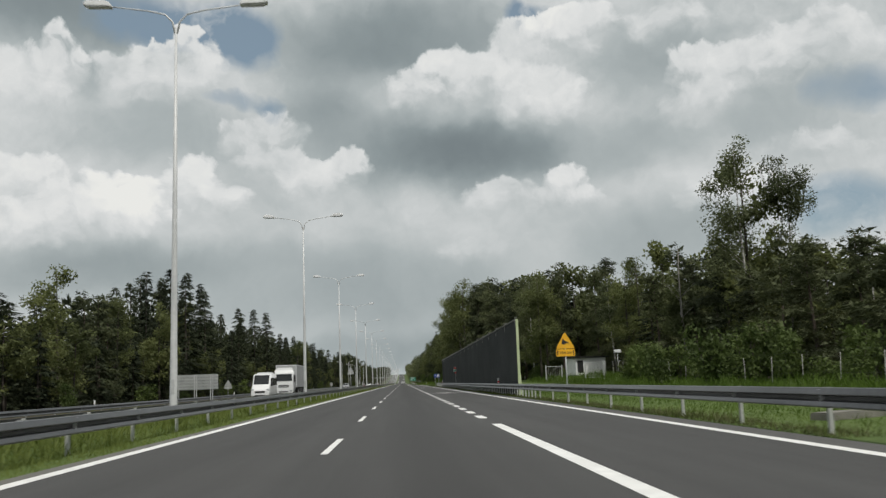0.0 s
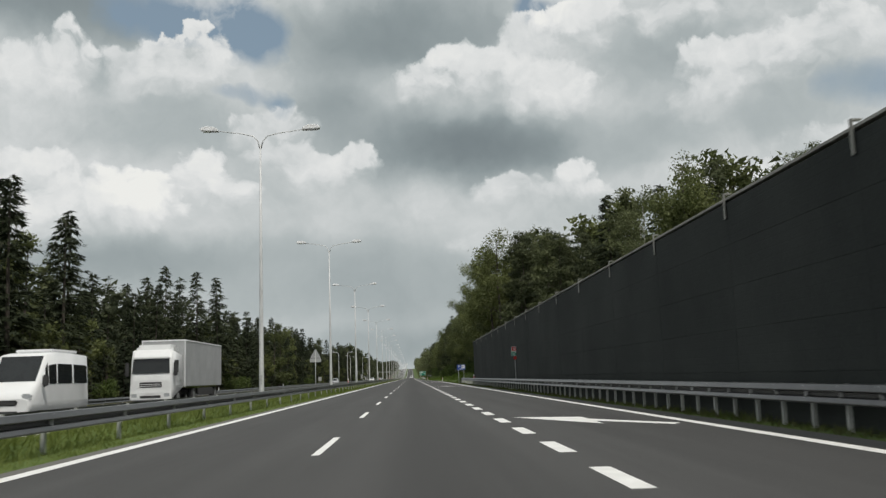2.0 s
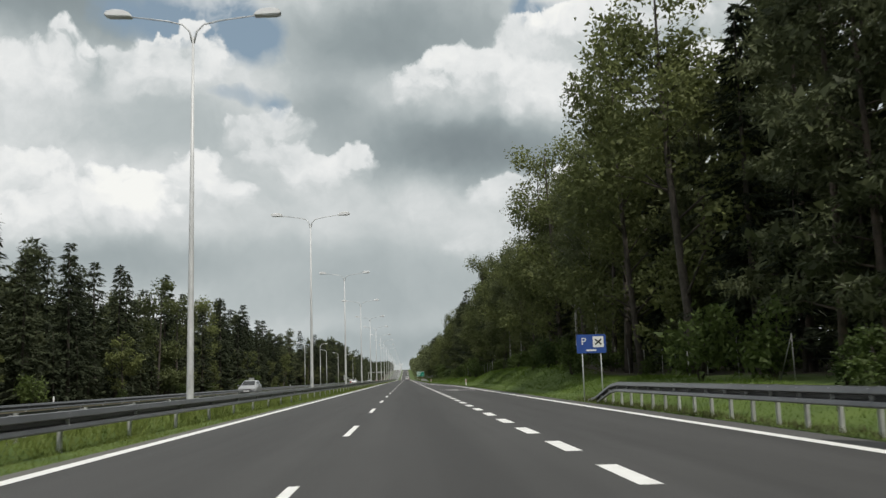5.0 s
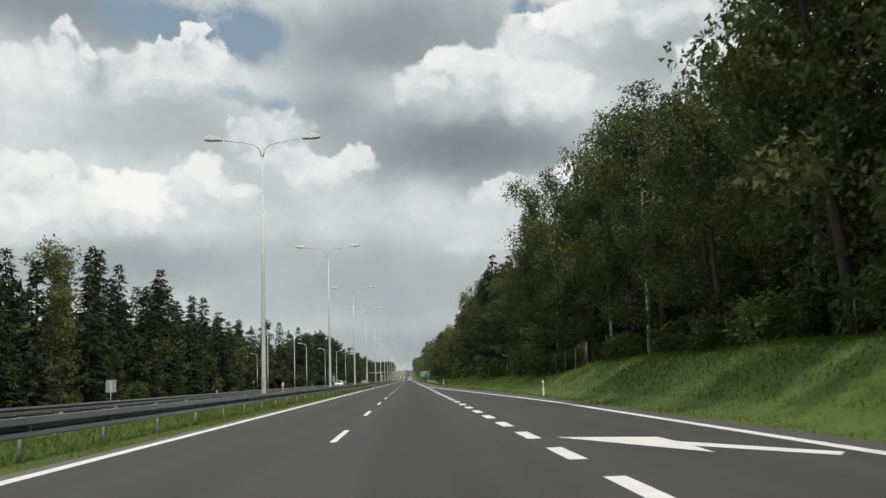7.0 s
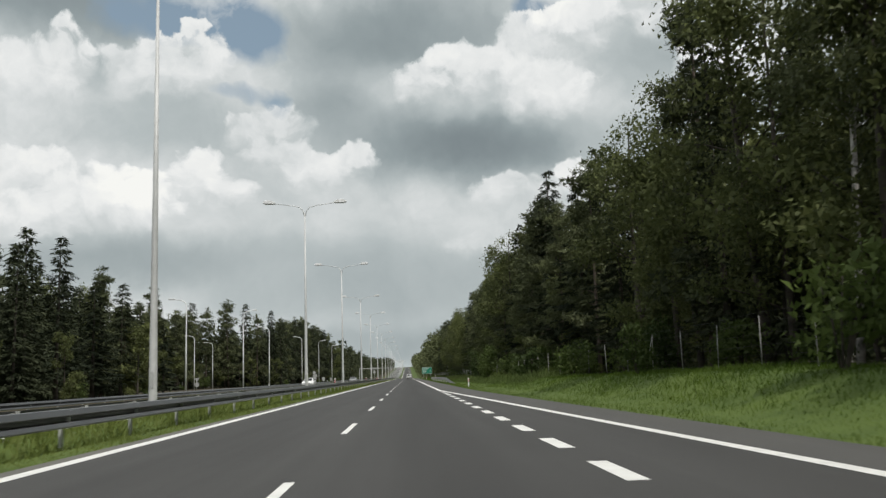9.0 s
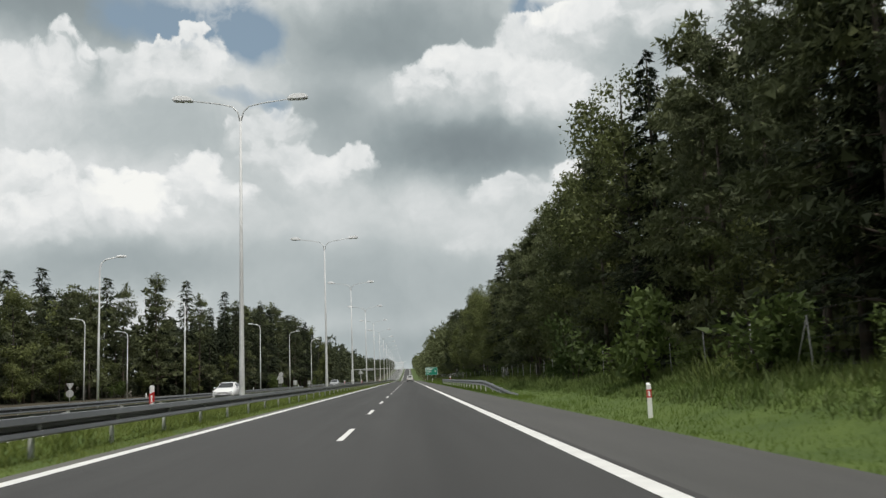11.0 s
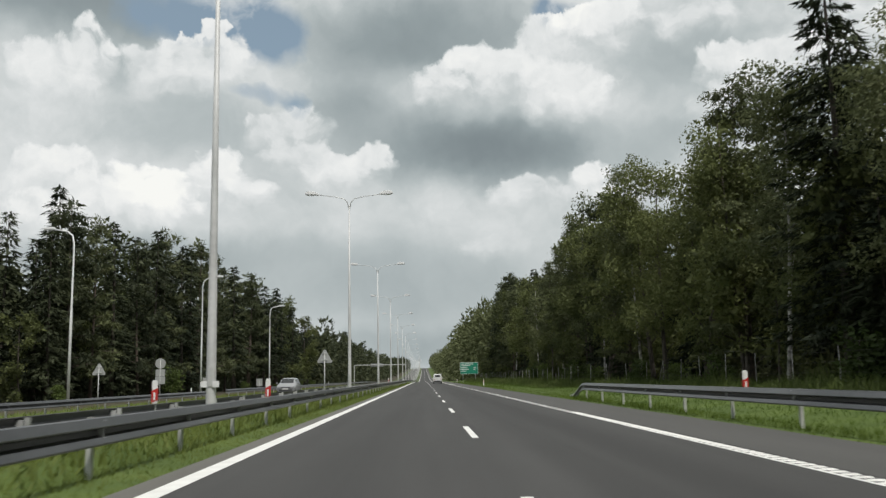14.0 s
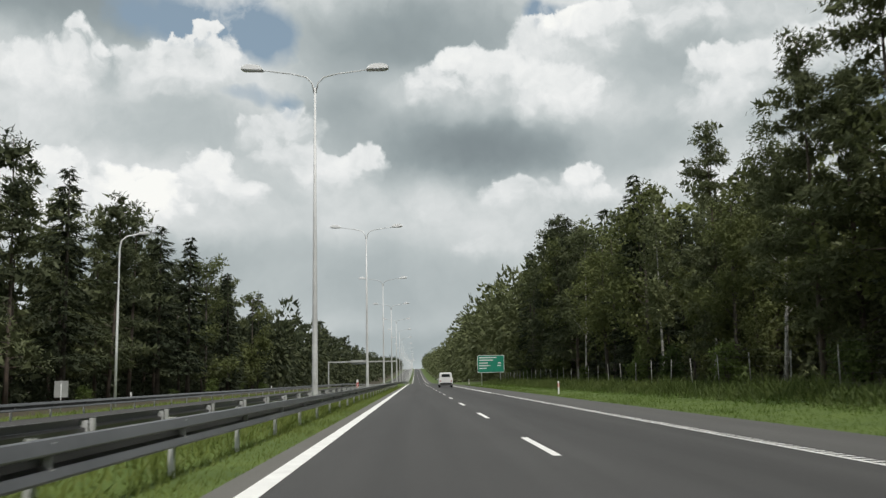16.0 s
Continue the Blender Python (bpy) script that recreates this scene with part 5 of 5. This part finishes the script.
for x, y, turn in ((17.6, 98.5, 8), (19.9, 88.5, -20)):
    gate = thing("gate", "grey steel mesh gate between posts in the forest fence", "gate", at_ground(x, y) @ pose(0, 0, 0, 0, 0, turn))
    for sx in (-0.9, 0.9):
        part("post", boxed((sx - 0.05, -0.05, -0.4), (sx + 0.05, 0.05, 1.75), 0.01), STEEL, gate)
    for z in (0.2, 1.6):
        part("rail", boxed((-0.85, -0.02, z - 0.025), (0.85, 0.02, z + 0.025)), STEEL, gate)
    for k in range(9):
        part("bar", boxed((-0.8 + k * 0.2 - 0.008, -0.01, 0.2), (-0.8 + k * 0.2 + 0.008, 0.01, 1.6)), STEEL, gate)
s = thing("road_sign", "pale small sign box on a thin post near the gate", "road sign", at_ground(23.9, 95.5))
part("post", pipe(2.5, 0.035), STEEL, s)
part("box", boxed((-0.35, -0.12, 2.3), (0.35, 0.12, 2.62), 0.02), LAMP_WHITE, s)
d = thing("drain_slab", "pale concrete drain slab in the verge grass", "drain", pose(11.3, 19.8, 0.10, 0, 0, 32))
part("slab", boxed((-1.6, -0.28, -0.25), (1.6, 0.28, 0.03), 0.03), GRAVEL, d)


# wildlife fence along the right-hand forest
def fence_x(y):
    if y < 150:
        return 19.5 + 0.02 * y
    return 12.2 + 6.5 * (1 - smooth01(150, 205, y)) + 3.2 * smooth01(185, 205, y) * (1 - smooth01(258, 268, y)) - 1.4 * smooth01(300, 345, y) + 0.8 * smooth01(470, 520, y) + 2.2 * smooth01(425, 445, y) * (1 - smooth01(485, 505, y))


fence = thing("wire_fence", "wire wildlife fence on thin grey posts along the forest edge", "fence")
fp = pipe(1.6, 0.018, -0.4)
fpm = bpy.data.meshes.new("post")
fp.to_mesh(fpm)
fp.free()
fpm.materials.append(FENCE_POST)
br = tube(bmesh.new(), [(0, 0, 1.55), (0, 1.3, -0.1)], [0.02, 0.02], 6)
brm = bpy.data.meshes.new("brace")
br.to_mesh(brm)
br.free()
brm.materials.append(FENCE_POST)
fy = [12 + 3.9 * i for i in range(160)]
for i, y in enumerate(fy):
    if 96 < y < 150:
        continue
    ob = new("post", fpm)
    x = fence_x(y)
    ob.parent = fence
    ob.matrix_basis = at_ground(x, y) @ pose(0, 0, 0, rng.uniform(-3, 3), rng.uniform(-3, 3), 0)
    if i % 11 == 0:
        b = new("brace", brm)
        b.parent, b.matrix_basis = ob, pose(0, 0, 0)
vs, fs = [], []
for y0, y1 in zip(fy, fy[1:]):
    if y1 > 96 and y0 < 150:
        continue
    for z in (0.15, 0.4, 0.7, 1.05, 1.4, 1.7):
        k = len(vs)
        for y in (y0, y1):
            g0 = ground_height(fence_x(y), y) + z
            vs += [(fence_x(y), y, g0), (fence_x(y), y, g0 + 0.006)]
        fs.append((k, k + 2, k + 3, k + 1))
    for j in range(6):
        y = y0 + (y1 - y0) * j / 6
        x, g0, k = fence_x(y), ground_height(fence_x(y), y), len(vs)
        vs += [(x, y, g0 + 0.1), (x, y + 0.005, g0 + 0.1), (x, y + 0.005, g0 + 1.7), (x, y, g0 + 1.7)]
        fs.append((k, k + 1, k + 2, k + 3))
wm = mesh_of("wire_mesh", vs, fs, WIRE)
tagged(part("wire_mesh", wm, None, fence), kind="stuff")


# tall weeds in front of the fence
def weeds(n, y0, y1, near, deep, tall, material=WEED):
    y = rng.uniform(y0, y1, n)
    fx = np.array([fence_x(v) for v in y])
    x = fx - near + (near + deep) * rng.random(n)
    patch = np.clip(0.62 + 0.45 * np.sin(0.9 * y + 1.3 * x) * np.sin(0.31 * y) + 0.3 * np.sin(2.3 * x + 0.13 * y), 0.3, 1.2) * np.clip((x - fx + near + 0.2) * 1.2, 0.25, 1) * tall
    z = np.array([ground_height(a, b) for a, b in zip(x, y)])
    d = rng.normal(0, 0.45, (n, 3))
    d[:, 2] = 1
    lift = rng.random(n) ** 1.5 * 0.45 * patch
    v = sprigs(np.stack([x, y, z - 0.02 + lift], 1), d, rng.uniform(0.3, 0.75, n) * patch, rng.uniform(0.02, 0.06, n), face=rng.normal(0, 0.7, (n, 3)) + np.array([-0.3, -0.6, 0.8]))
    tagged(new("weeds", leaf_mesh("weeds", v, material)), "tall green weeds and grasses along the wire fence", "weeds", kind="stuff")


weeds(28000, 330, 430, 1.4, 0.9, 0.9)
weeds(18000, 328, 400, 3.0, 0.1, 0.65, SHRUB)
weeds(80000, 425, 640, 3.2, 0.9, 0.85)
weeds(30000, 14, 110, 6.0, 2.5, 0.85, BLADE_DRY)

# ---- vehicles ----
def car_paint(name, c):
    m = surface(name, tuple(v * 0.92 for v in c), c, 1.5, 0.35, 0.0, fine=6, spread=0.1)
    m.node_tree.nodes["Principled BSDF"].inputs["Coat Weight"].default_value = 0.6
    return m


PAINT_WHITE, PAINT_SILVER = car_paint("white_car_paint", (0.80, 0.81, 0.81)), car_paint("silver_car_paint", (0.30, 0.31, 0.32))
GLASS = surface("tinted_glass", (0.012, 0.014, 0.015), (0.02, 0.023, 0.024), 2.0, 0.12)
TYRE = surface("tyre_rubber", (0.015, 0.015, 0.015), (0.028, 0.028, 0.028), 6.0, 0.9, bump=0.3)
RIM = surface("wheel_rim", (0.30, 0.31, 0.31), (0.42, 0.43, 0.43), 6.0, 0.4, 0.7)
LIGHT_GLASS = surface("headlight_glass", (0.30, 0.32, 0.33), (0.46, 0.48, 0.49), 8.0, 0.15)
RED_GLASS = surface("tail_light_glass", (0.30, 0.01, 0.012), (0.42, 0.02, 0.02), 8.0, 0.2)
PLASTIC = surface("dark_plastic", (0.03, 0.03, 0.031), (0.05, 0.05, 0.051), 5.0, 0.7)
CURTAIN = surface("grey_tarpaulin", (0.34, 0.35, 0.355), (0.45, 0.46, 0.465), 0.7, 0.6, fine=5, bump=0.4)


def body_shell(sections):
    """A shell lofted along y from sections (y, half width, z of sill, z of shoulder, z of roof, roof half width)."""
    bm = bmesh.new()
    rings = []
    for y, w, z0, z1, z2, wr in sections:
        half = [(w * 0.86, z0), (w, z0 + 0.16), (w, (z0 + z1) * 0.5), (w * 0.97, z1), (wr, z2 - 0.04), (wr * 0.86, z2)]
        ring = [(x, z) for x, z in half] + [(-x, z) for x, z in half[::-1]]
        rings.append([bm.verts.new((x, y, z)) for x, z in ring])
    n = len(rings[0])
    for a, b in zip(rings, rings[1:]):
        for j in range(n):
            f = bm.faces.new((a[j], b[j], b[(j + 1) % n], a[(j + 1) % n]))
            f.smooth = True
    bm.faces.new(rings[0])
    bm.faces.new(rings[-1][::-1])
    bmesh.ops.recalc_face_normals(bm, faces=bm.faces)
    return bm


def top_pane(a, b, wide=0.8, lo=0.06, hi=0.94):
    """Glass laid over the shell between the tops of two sections."""
    def at(f):
        y, z, w = (a[i] + (b[i] - a[i]) * f for i in (0, 4, 5))
        return y, z, w * wide
    dy, dz = b[0] - a[0], b[4] - a[4]
    n = Vector((0, -dz, dy)).normalized()
    n = n if n.z > 0 else -n
    bm = bmesh.new()
    rows = []
    for off in (0.004, 0.016):
        for f in (lo, hi):
            y, z, w = at(f)
            rows.append([bm.verts.new((sx * w, y + n.y * off, z + n.z * off)) for sx in (-1, 1)])
    p, q, r, t = rows
    for vs in ((r[0], r[1], t[1], t[0]), (p[0], p[1], q[1], q[0]), (p[0], p[1], r[1], r[0]), (q[0], q[1], t[1], t[0]), (p[0], r[0], t[0], q[0]), (p[1], r[1], t[1], q[1])):
        bm.faces.new(vs)
    bmesh.ops.recalc_face_normals(bm, faces=bm.faces)
    return bm


def side_pane(a, b, s, f0=0.05, f1=0.95, lo=0.12, hi=0.9):
    """Glass on the flank between shoulder and roof edge of two sections, on the side s."""
    def at(f, g):
        y, w, z1, z2, wr = (a[i] + (b[i] - a[i]) * f for i in (0, 1, 3, 4, 5))
        return Vector((s * (w * 0.97 + (wr - w * 0.97) * g), y, z1 + (z2 - 0.04 - z1) * g))
    c = [at(f0, lo), at(f1, lo), at(f1, hi), at(f0, hi)]
    n = (c[1] - c[0]).cross(c[3] - c[0]).normalized()
    n = n if n.x * s > 0 else -n
    bm = bmesh.new()
    inner, outer = [bm.verts.new(p + n * 0.003) for p in c], [bm.verts.new(p + n * 0.014) for p in c]
    bm.faces.new(outer)
    bm.faces.new(inner[::-1])
    for i in range(4):
        bm.faces.new((inner[i], inner[(i + 1) % 4], outer[(i + 1) % 4], outer[i]))
    bmesh.ops.recalc_face_normals(bm, faces=bm.faces)
    return bm


def wheel(parent, x, y, r=0.31, w=0.2):
    s = 1 if x > 0 else -1
    t = part("wheel", tube(bmesh.new(), [(x - s * w, y, r), (x - s * w * 0.9, y, r), (x - s * 0.02, y, r), (x, y, r)], [r * 0.9, r, r, r * 0.9], 20), TYRE, parent)
    part("rim", tube(bmesh.new(), [(x - s * 0.03, y, r), (x + s * 0.008, y, r)], [r * 0.66, r * 0.6], 16), RIM, t)
    return t


def car(name, label, paint, at, kind="hatch"):
    """A car whose nose points to +y."""
    c = thing(name, label, "car", at)
    if kind == "hatch":
        sec = [(-2.0, 0.74, 0.36, 0.82, 0.90, 0.62), (-1.95, 0.80, 0.30, 0.90, 1.02, 0.66), (-1.78, 0.83, 0.26, 0.94, 1.30, 0.62), (-1.5, 0.85, 0.24, 0.95, 1.43, 0.60), (-0.6, 0.86, 0.22, 0.93, 1.47, 0.60), (0.2, 0.86, 0.22, 0.92, 1.40, 0.59), (0.55, 0.86, 0.22, 0.92, 1.22, 0.62), (1.05, 0.85, 0.23, 0.90, 0.98, 0.70), (1.7, 0.82, 0.26, 0.78, 0.84, 0.66), (1.98, 0.72, 0.32, 0.66, 0.70, 0.58)]
    elif kind == "box":
        sec = [(-2.1, 0.80, 0.36, 0.95, 1.70, 0.68), (-2.04, 0.84, 0.28, 0.98, 1.78, 0.71), (-0.6, 0.87, 0.23, 0.98, 1.82, 0.70), (0.3, 0.87, 0.22, 0.96, 1.76, 0.68), (0.8, 0.87, 0.22, 0.95, 1.40, 0.66), (1.2, 0.86, 0.23, 0.92, 1.05, 0.70), (1.85, 0.83, 0.26, 0.80, 0.86, 0.68), (2.1, 0.74, 0.32, 0.66, 0.70, 0.6)]
    else:
        sec = [(-2.25, 0.74, 0.36, 0.80, 0.88, 0.64), (-2.2, 0.82, 0.30, 0.92, 0.98, 0.70), (-1.75, 0.85, 0.26, 0.95, 1.05, 0.70), (-1.1, 0.87, 0.23, 0.95, 1.38, 0.60), (-0.4, 0.87, 0.22, 0.94, 1.44, 0.60), (0.3, 0.87, 0.22, 0.92, 1.38, 0.59), (0.75, 0.87, 0.22, 0.92, 1.18, 0.62), (1.2, 0.86, 0.23, 0.90, 0.97, 0.72), (1.95, 0.83, 0.26, 0.78, 0.84, 0.68), (2.25, 0.74, 0.32, 0.64, 0.68, 0.6)]
    part("body", body_shell(sec), paint, c)
    back, front = sec[0][0], sec[-1][0]
    screen, rear, flank = {"hatch": ((5, 7), (1, 3), ((3, 4), (4, 5), (5, 6))), "saloon": ((5, 7), (2, 3), ((3, 4), (4, 5), (5, 6))), "box": ((3, 5), (0, 1), ((1, 2), (2, 3), (3, 4)))}[kind]
    part("windscreen", top_pane(sec[screen[0]], sec[screen[1]], 0.84, 0.05, 0.9), GLASS, c)
    if kind == "box":
        part("rear_window", slab(rounded(1.0, 0.36, 0.08, 1.44), -2.125, -2.095, "y"), GLASS, c)
    else:
        part("rear_window", top_pane(sec[rear[0]], sec[rear[1]], 0.82, 0.12, 0.9), GLASS, c)
    for s in (-1, 1):
        for a, b in flank:
            part("side_window", side_pane(sec[a], sec[b], s), GLASS, c)
        part("headlight", boxed((s * 0.44, front - 0.24, 0.56), (s * 0.76, front - 0.02, 0.72), 0.035), LIGHT_GLASS, c)
        part("tail_light", boxed((s * 0.58, back - 0.005, 0.68), (s * 0.77, back + 0.14, 0.90), 0.03), RED_GLASS, c)
        part("mirror", boxed((s * 0.88, 0.5, 0.95), (s * 1.04, 0.6, 1.08), 0.03), paint, c)
        wheel(c, s * 0.84, front - 0.78)
        wheel(c, s * 0.84, back + 0.72)
    part("grille", boxed((-0.40, front - 0.06, 0.57), (0.40, front + 0.012, 0.67), 0.02), PLASTIC, c)
    part("lower_grille", boxed((-0.60, front - 0.08, 0.33), (0.60, front + 0.012, 0.48), 0.03), PLASTIC, c)
    part("bumper", boxed((-0.72, front - 0.14, 0.47), (0.72, front + 0.03, 0.56), 0.03), paint, c)
    part("rear_bumper", boxed((-0.74, back - 0.05, 0.34), (0.74, back + 0.1, 0.58), 0.05), PLASTIC, c)
    part("number_plate", boxed((-0.25, front + 0.032, 0.46), (0.25, front + 0.042, 0.56)), WHITE, c)
    part("number_plate", boxed((-0.25, back - 0.062, 0.62), (0.25, back - 0.050, 0.73)), WHITE, c)
    return c


OPP = -0.17
w = car("car", "white boxy estate car on the carriageway", PAINT_WHITE, pose(1.75, 608, 0), "box")
car("car", "silver hatchback car on the oncoming carriageway", PAINT_SILVER, pose(-13.3, 239, OPP, 0, 0, 180))
car("car", "white saloon car on the oncoming carriageway", PAINT_WHITE, pose(-13.3, 409, OPP, 0, 0, 180), "saloon")
car("car", "silver estate car on the oncoming carriageway", PAINT_SILVER, pose(-13.0, 513, OPP, 0, 0, 180))

v = thing("van", "white passenger van with dark windows on the oncoming carriageway", "van", pose(-13.3, 98, OPP, 0, 0, 180))
van_sec = [(-3.0, 0.94, 0.45, 1.25, 2.50, 0.86), (-2.9, 0.98, 0.36, 1.30, 2.60, 0.89), (-1.2, 0.99, 0.32, 1.30, 2.65, 0.90), (0.5, 0.99, 0.32, 1.30, 2.65, 0.90), (1.3, 0.99, 0.32, 1.28, 2.56, 0.88), (2.15, 0.98, 0.33, 1.20, 1.48, 0.88), (2.80, 0.95, 0.36, 1.06, 1.16, 0.84), (3.0, 0.88, 0.42, 0.84, 0.90, 0.78)]
part("body", body_shell(van_sec), PAINT_WHITE, v)
part("windscreen", top_pane(van_sec[4], van_sec[5], 0.88, 0.08, 0.95), GLASS, v)
for s in (-1, 1):
    for a, b in ((1, 2), (2, 3), (3, 4)):
        part("side_window", side_pane(van_sec[a], van_sec[b], s, 0.06, 0.94, 0.1, 0.68), GLASS, v)
    part("side_window", side_pane(van_sec[4], van_sec[5], s, 0.05, 0.6, 0.1, 0.8), GLASS, v)
    part("headlight", boxed((s * 0.60, 2.66, 0.80), (s * 0.93, 2.97, 1.08), 0.05), LIGHT_GLASS, v)
    part("mirror", boxed((s * 1.0, 1.95, 1.35), (s * 1.22, 2.08, 1.75), 0.04), PLASTIC, v)
    wheel(v, s * 0.96, 1.9, 0.35, 0.24)
    wheel(v, s * 0.96, -1.75, 0.35, 0.24)
part("grille", boxed((-0.50, 2.8, 0.66), (0.50, 3.03, 0.86), 0.03), PLASTIC, v)
part("lower_grille", boxed((-0.55, 2.9, 0.36), (0.55, 3.032, 0.50), 0.03), PLASTIC, v)
part("bumper", boxed((-0.9, 2.75, 0.34), (0.9, 3.02, 0.6), 0.06), PAINT_WHITE, v)
part("number_plate", boxed((-0.26, 3.022, 0.42), (0.26, 3.03, 0.53)), WHITE, v)
part("roof_rack", boxed((-0.7, -2.3, 2.66), (0.7, 0.4, 2.78), 0.03), LAMP_WHITE, v)

k = thing("truck", "white lorry with a grey tarpaulin box trailer on the oncoming carriageway", "truck", pose(-13.3, 114, OPP, 0, 0, 180))
cab = part("cab", body_shell([(-2.2, 1.22, 0.95, 1.9, 3.0, 1.15), (-0.2, 1.24, 0.45, 1.9, 3.25, 1.12), (-0.05, 1.22, 0.40, 1.8, 2.75, 1.14), (0.12, 1.18, 0.40, 1.6, 1.95, 1.12), (0.2, 1.12, 0.45, 1.3, 1.5, 1.06)]), PAINT_WHITE, k, "white painted driver's cab")
part("windscreen", slab([(-1.06, 0), (1.06, 0), (1.0, 1), (-1.0, 1)], 0, 0.02), GLASS, cab).matrix_basis = Matrix(((1, 0, 0, 0), (0, -0.16, 1, 0.165), (0, 0.82, 0.1, 1.92), (0, 0, 0, 1)))
part("grille", boxed((-0.62, 0.16, 1.12), (0.62, 0.225, 1.42), 0.02), PLASTIC, cab)
for z in (1.2, 1.3):
    part("grille_bar", boxed((-0.58, 0.226, z - 0.012), (0.58, 0.24, z + 0.012)), LAMP_WHITE, cab)
part("bumper", boxed((-1.16, 0.0, 0.40), (1.16, 0.232, 0.92), 0.06), PAINT_WHITE, cab)
part("sun_visor", boxed((-1.0, -0.12, 2.72), (1.0, 0.2, 2.84), 0.03), PAINT_WHITE, cab)
part("lower_grille", boxed((-0.6, 0.12, 0.5), (0.6, 0.245, 0.7), 0.03), PLASTIC, cab)
part("roof_shield", boxed((-1.05, -1.9, 3.05), (1.05, -0.5, 3.55), 0.15), PAINT_WHITE, cab)
part("number_plate", boxed((-0.26, 0.242, 0.76), (0.26, 0.252, 0.87)), WHITE, cab)
for s in (-1, 1):
    part("headlight", boxed((s * 0.72, 0.1, 0.55), (s * 1.1, 0.235, 0.82), 0.04), LIGHT_GLASS, cab)
    part("mirror", boxed((s * 1.26, 0.0, 1.75), (s * 1.46, 0.14, 2.55), 0.04), PLASTIC, cab)
    w = part("side_window", slab([(-1.1, 1.95), (-0.25, 1.95), (-0.35, 2.65), (-1.1, 2.65)], s * 1.19, s * 1.235, "x"), GLASS, cab)
    for y in (-1.1, -5.0, -11.2):
        wheel(k, s * 1.22, y, 0.5, 0.32)
part("chassis", boxed((-0.5, -12.8, 0.6), (0.5, -0.8, 0.95), 0.02), PLASTIC, k)
box_ob = part("cargo_box", boxed((-1.27, -13.0, 1.12), (1.27, -2.5, 3.85), 0.03), CURTAIN, k, "grey tarpaulin cargo box")
part("roof_rail", boxed((-1.29, -13.02, 3.80), (1.29, -2.48, 3.90), 0.02), LAMP_WHITE, box_ob)
part("front_edge", boxed((-1.285, -2.56, 1.1), (-1.24, -2.46, 3.8)), LAMP_WHITE, box_ob)
part("front_edge", boxed((1.24, -2.56, 1.1), (1.285, -2.46, 3.8)), LAMP_WHITE, box_ob)
for s in (-1, 1):
    part("side_guard", boxed((s * 1.2, -10.2, 0.55), (s * 1.25, -6.0, 1.0), 0.01), PLASTIC, k)
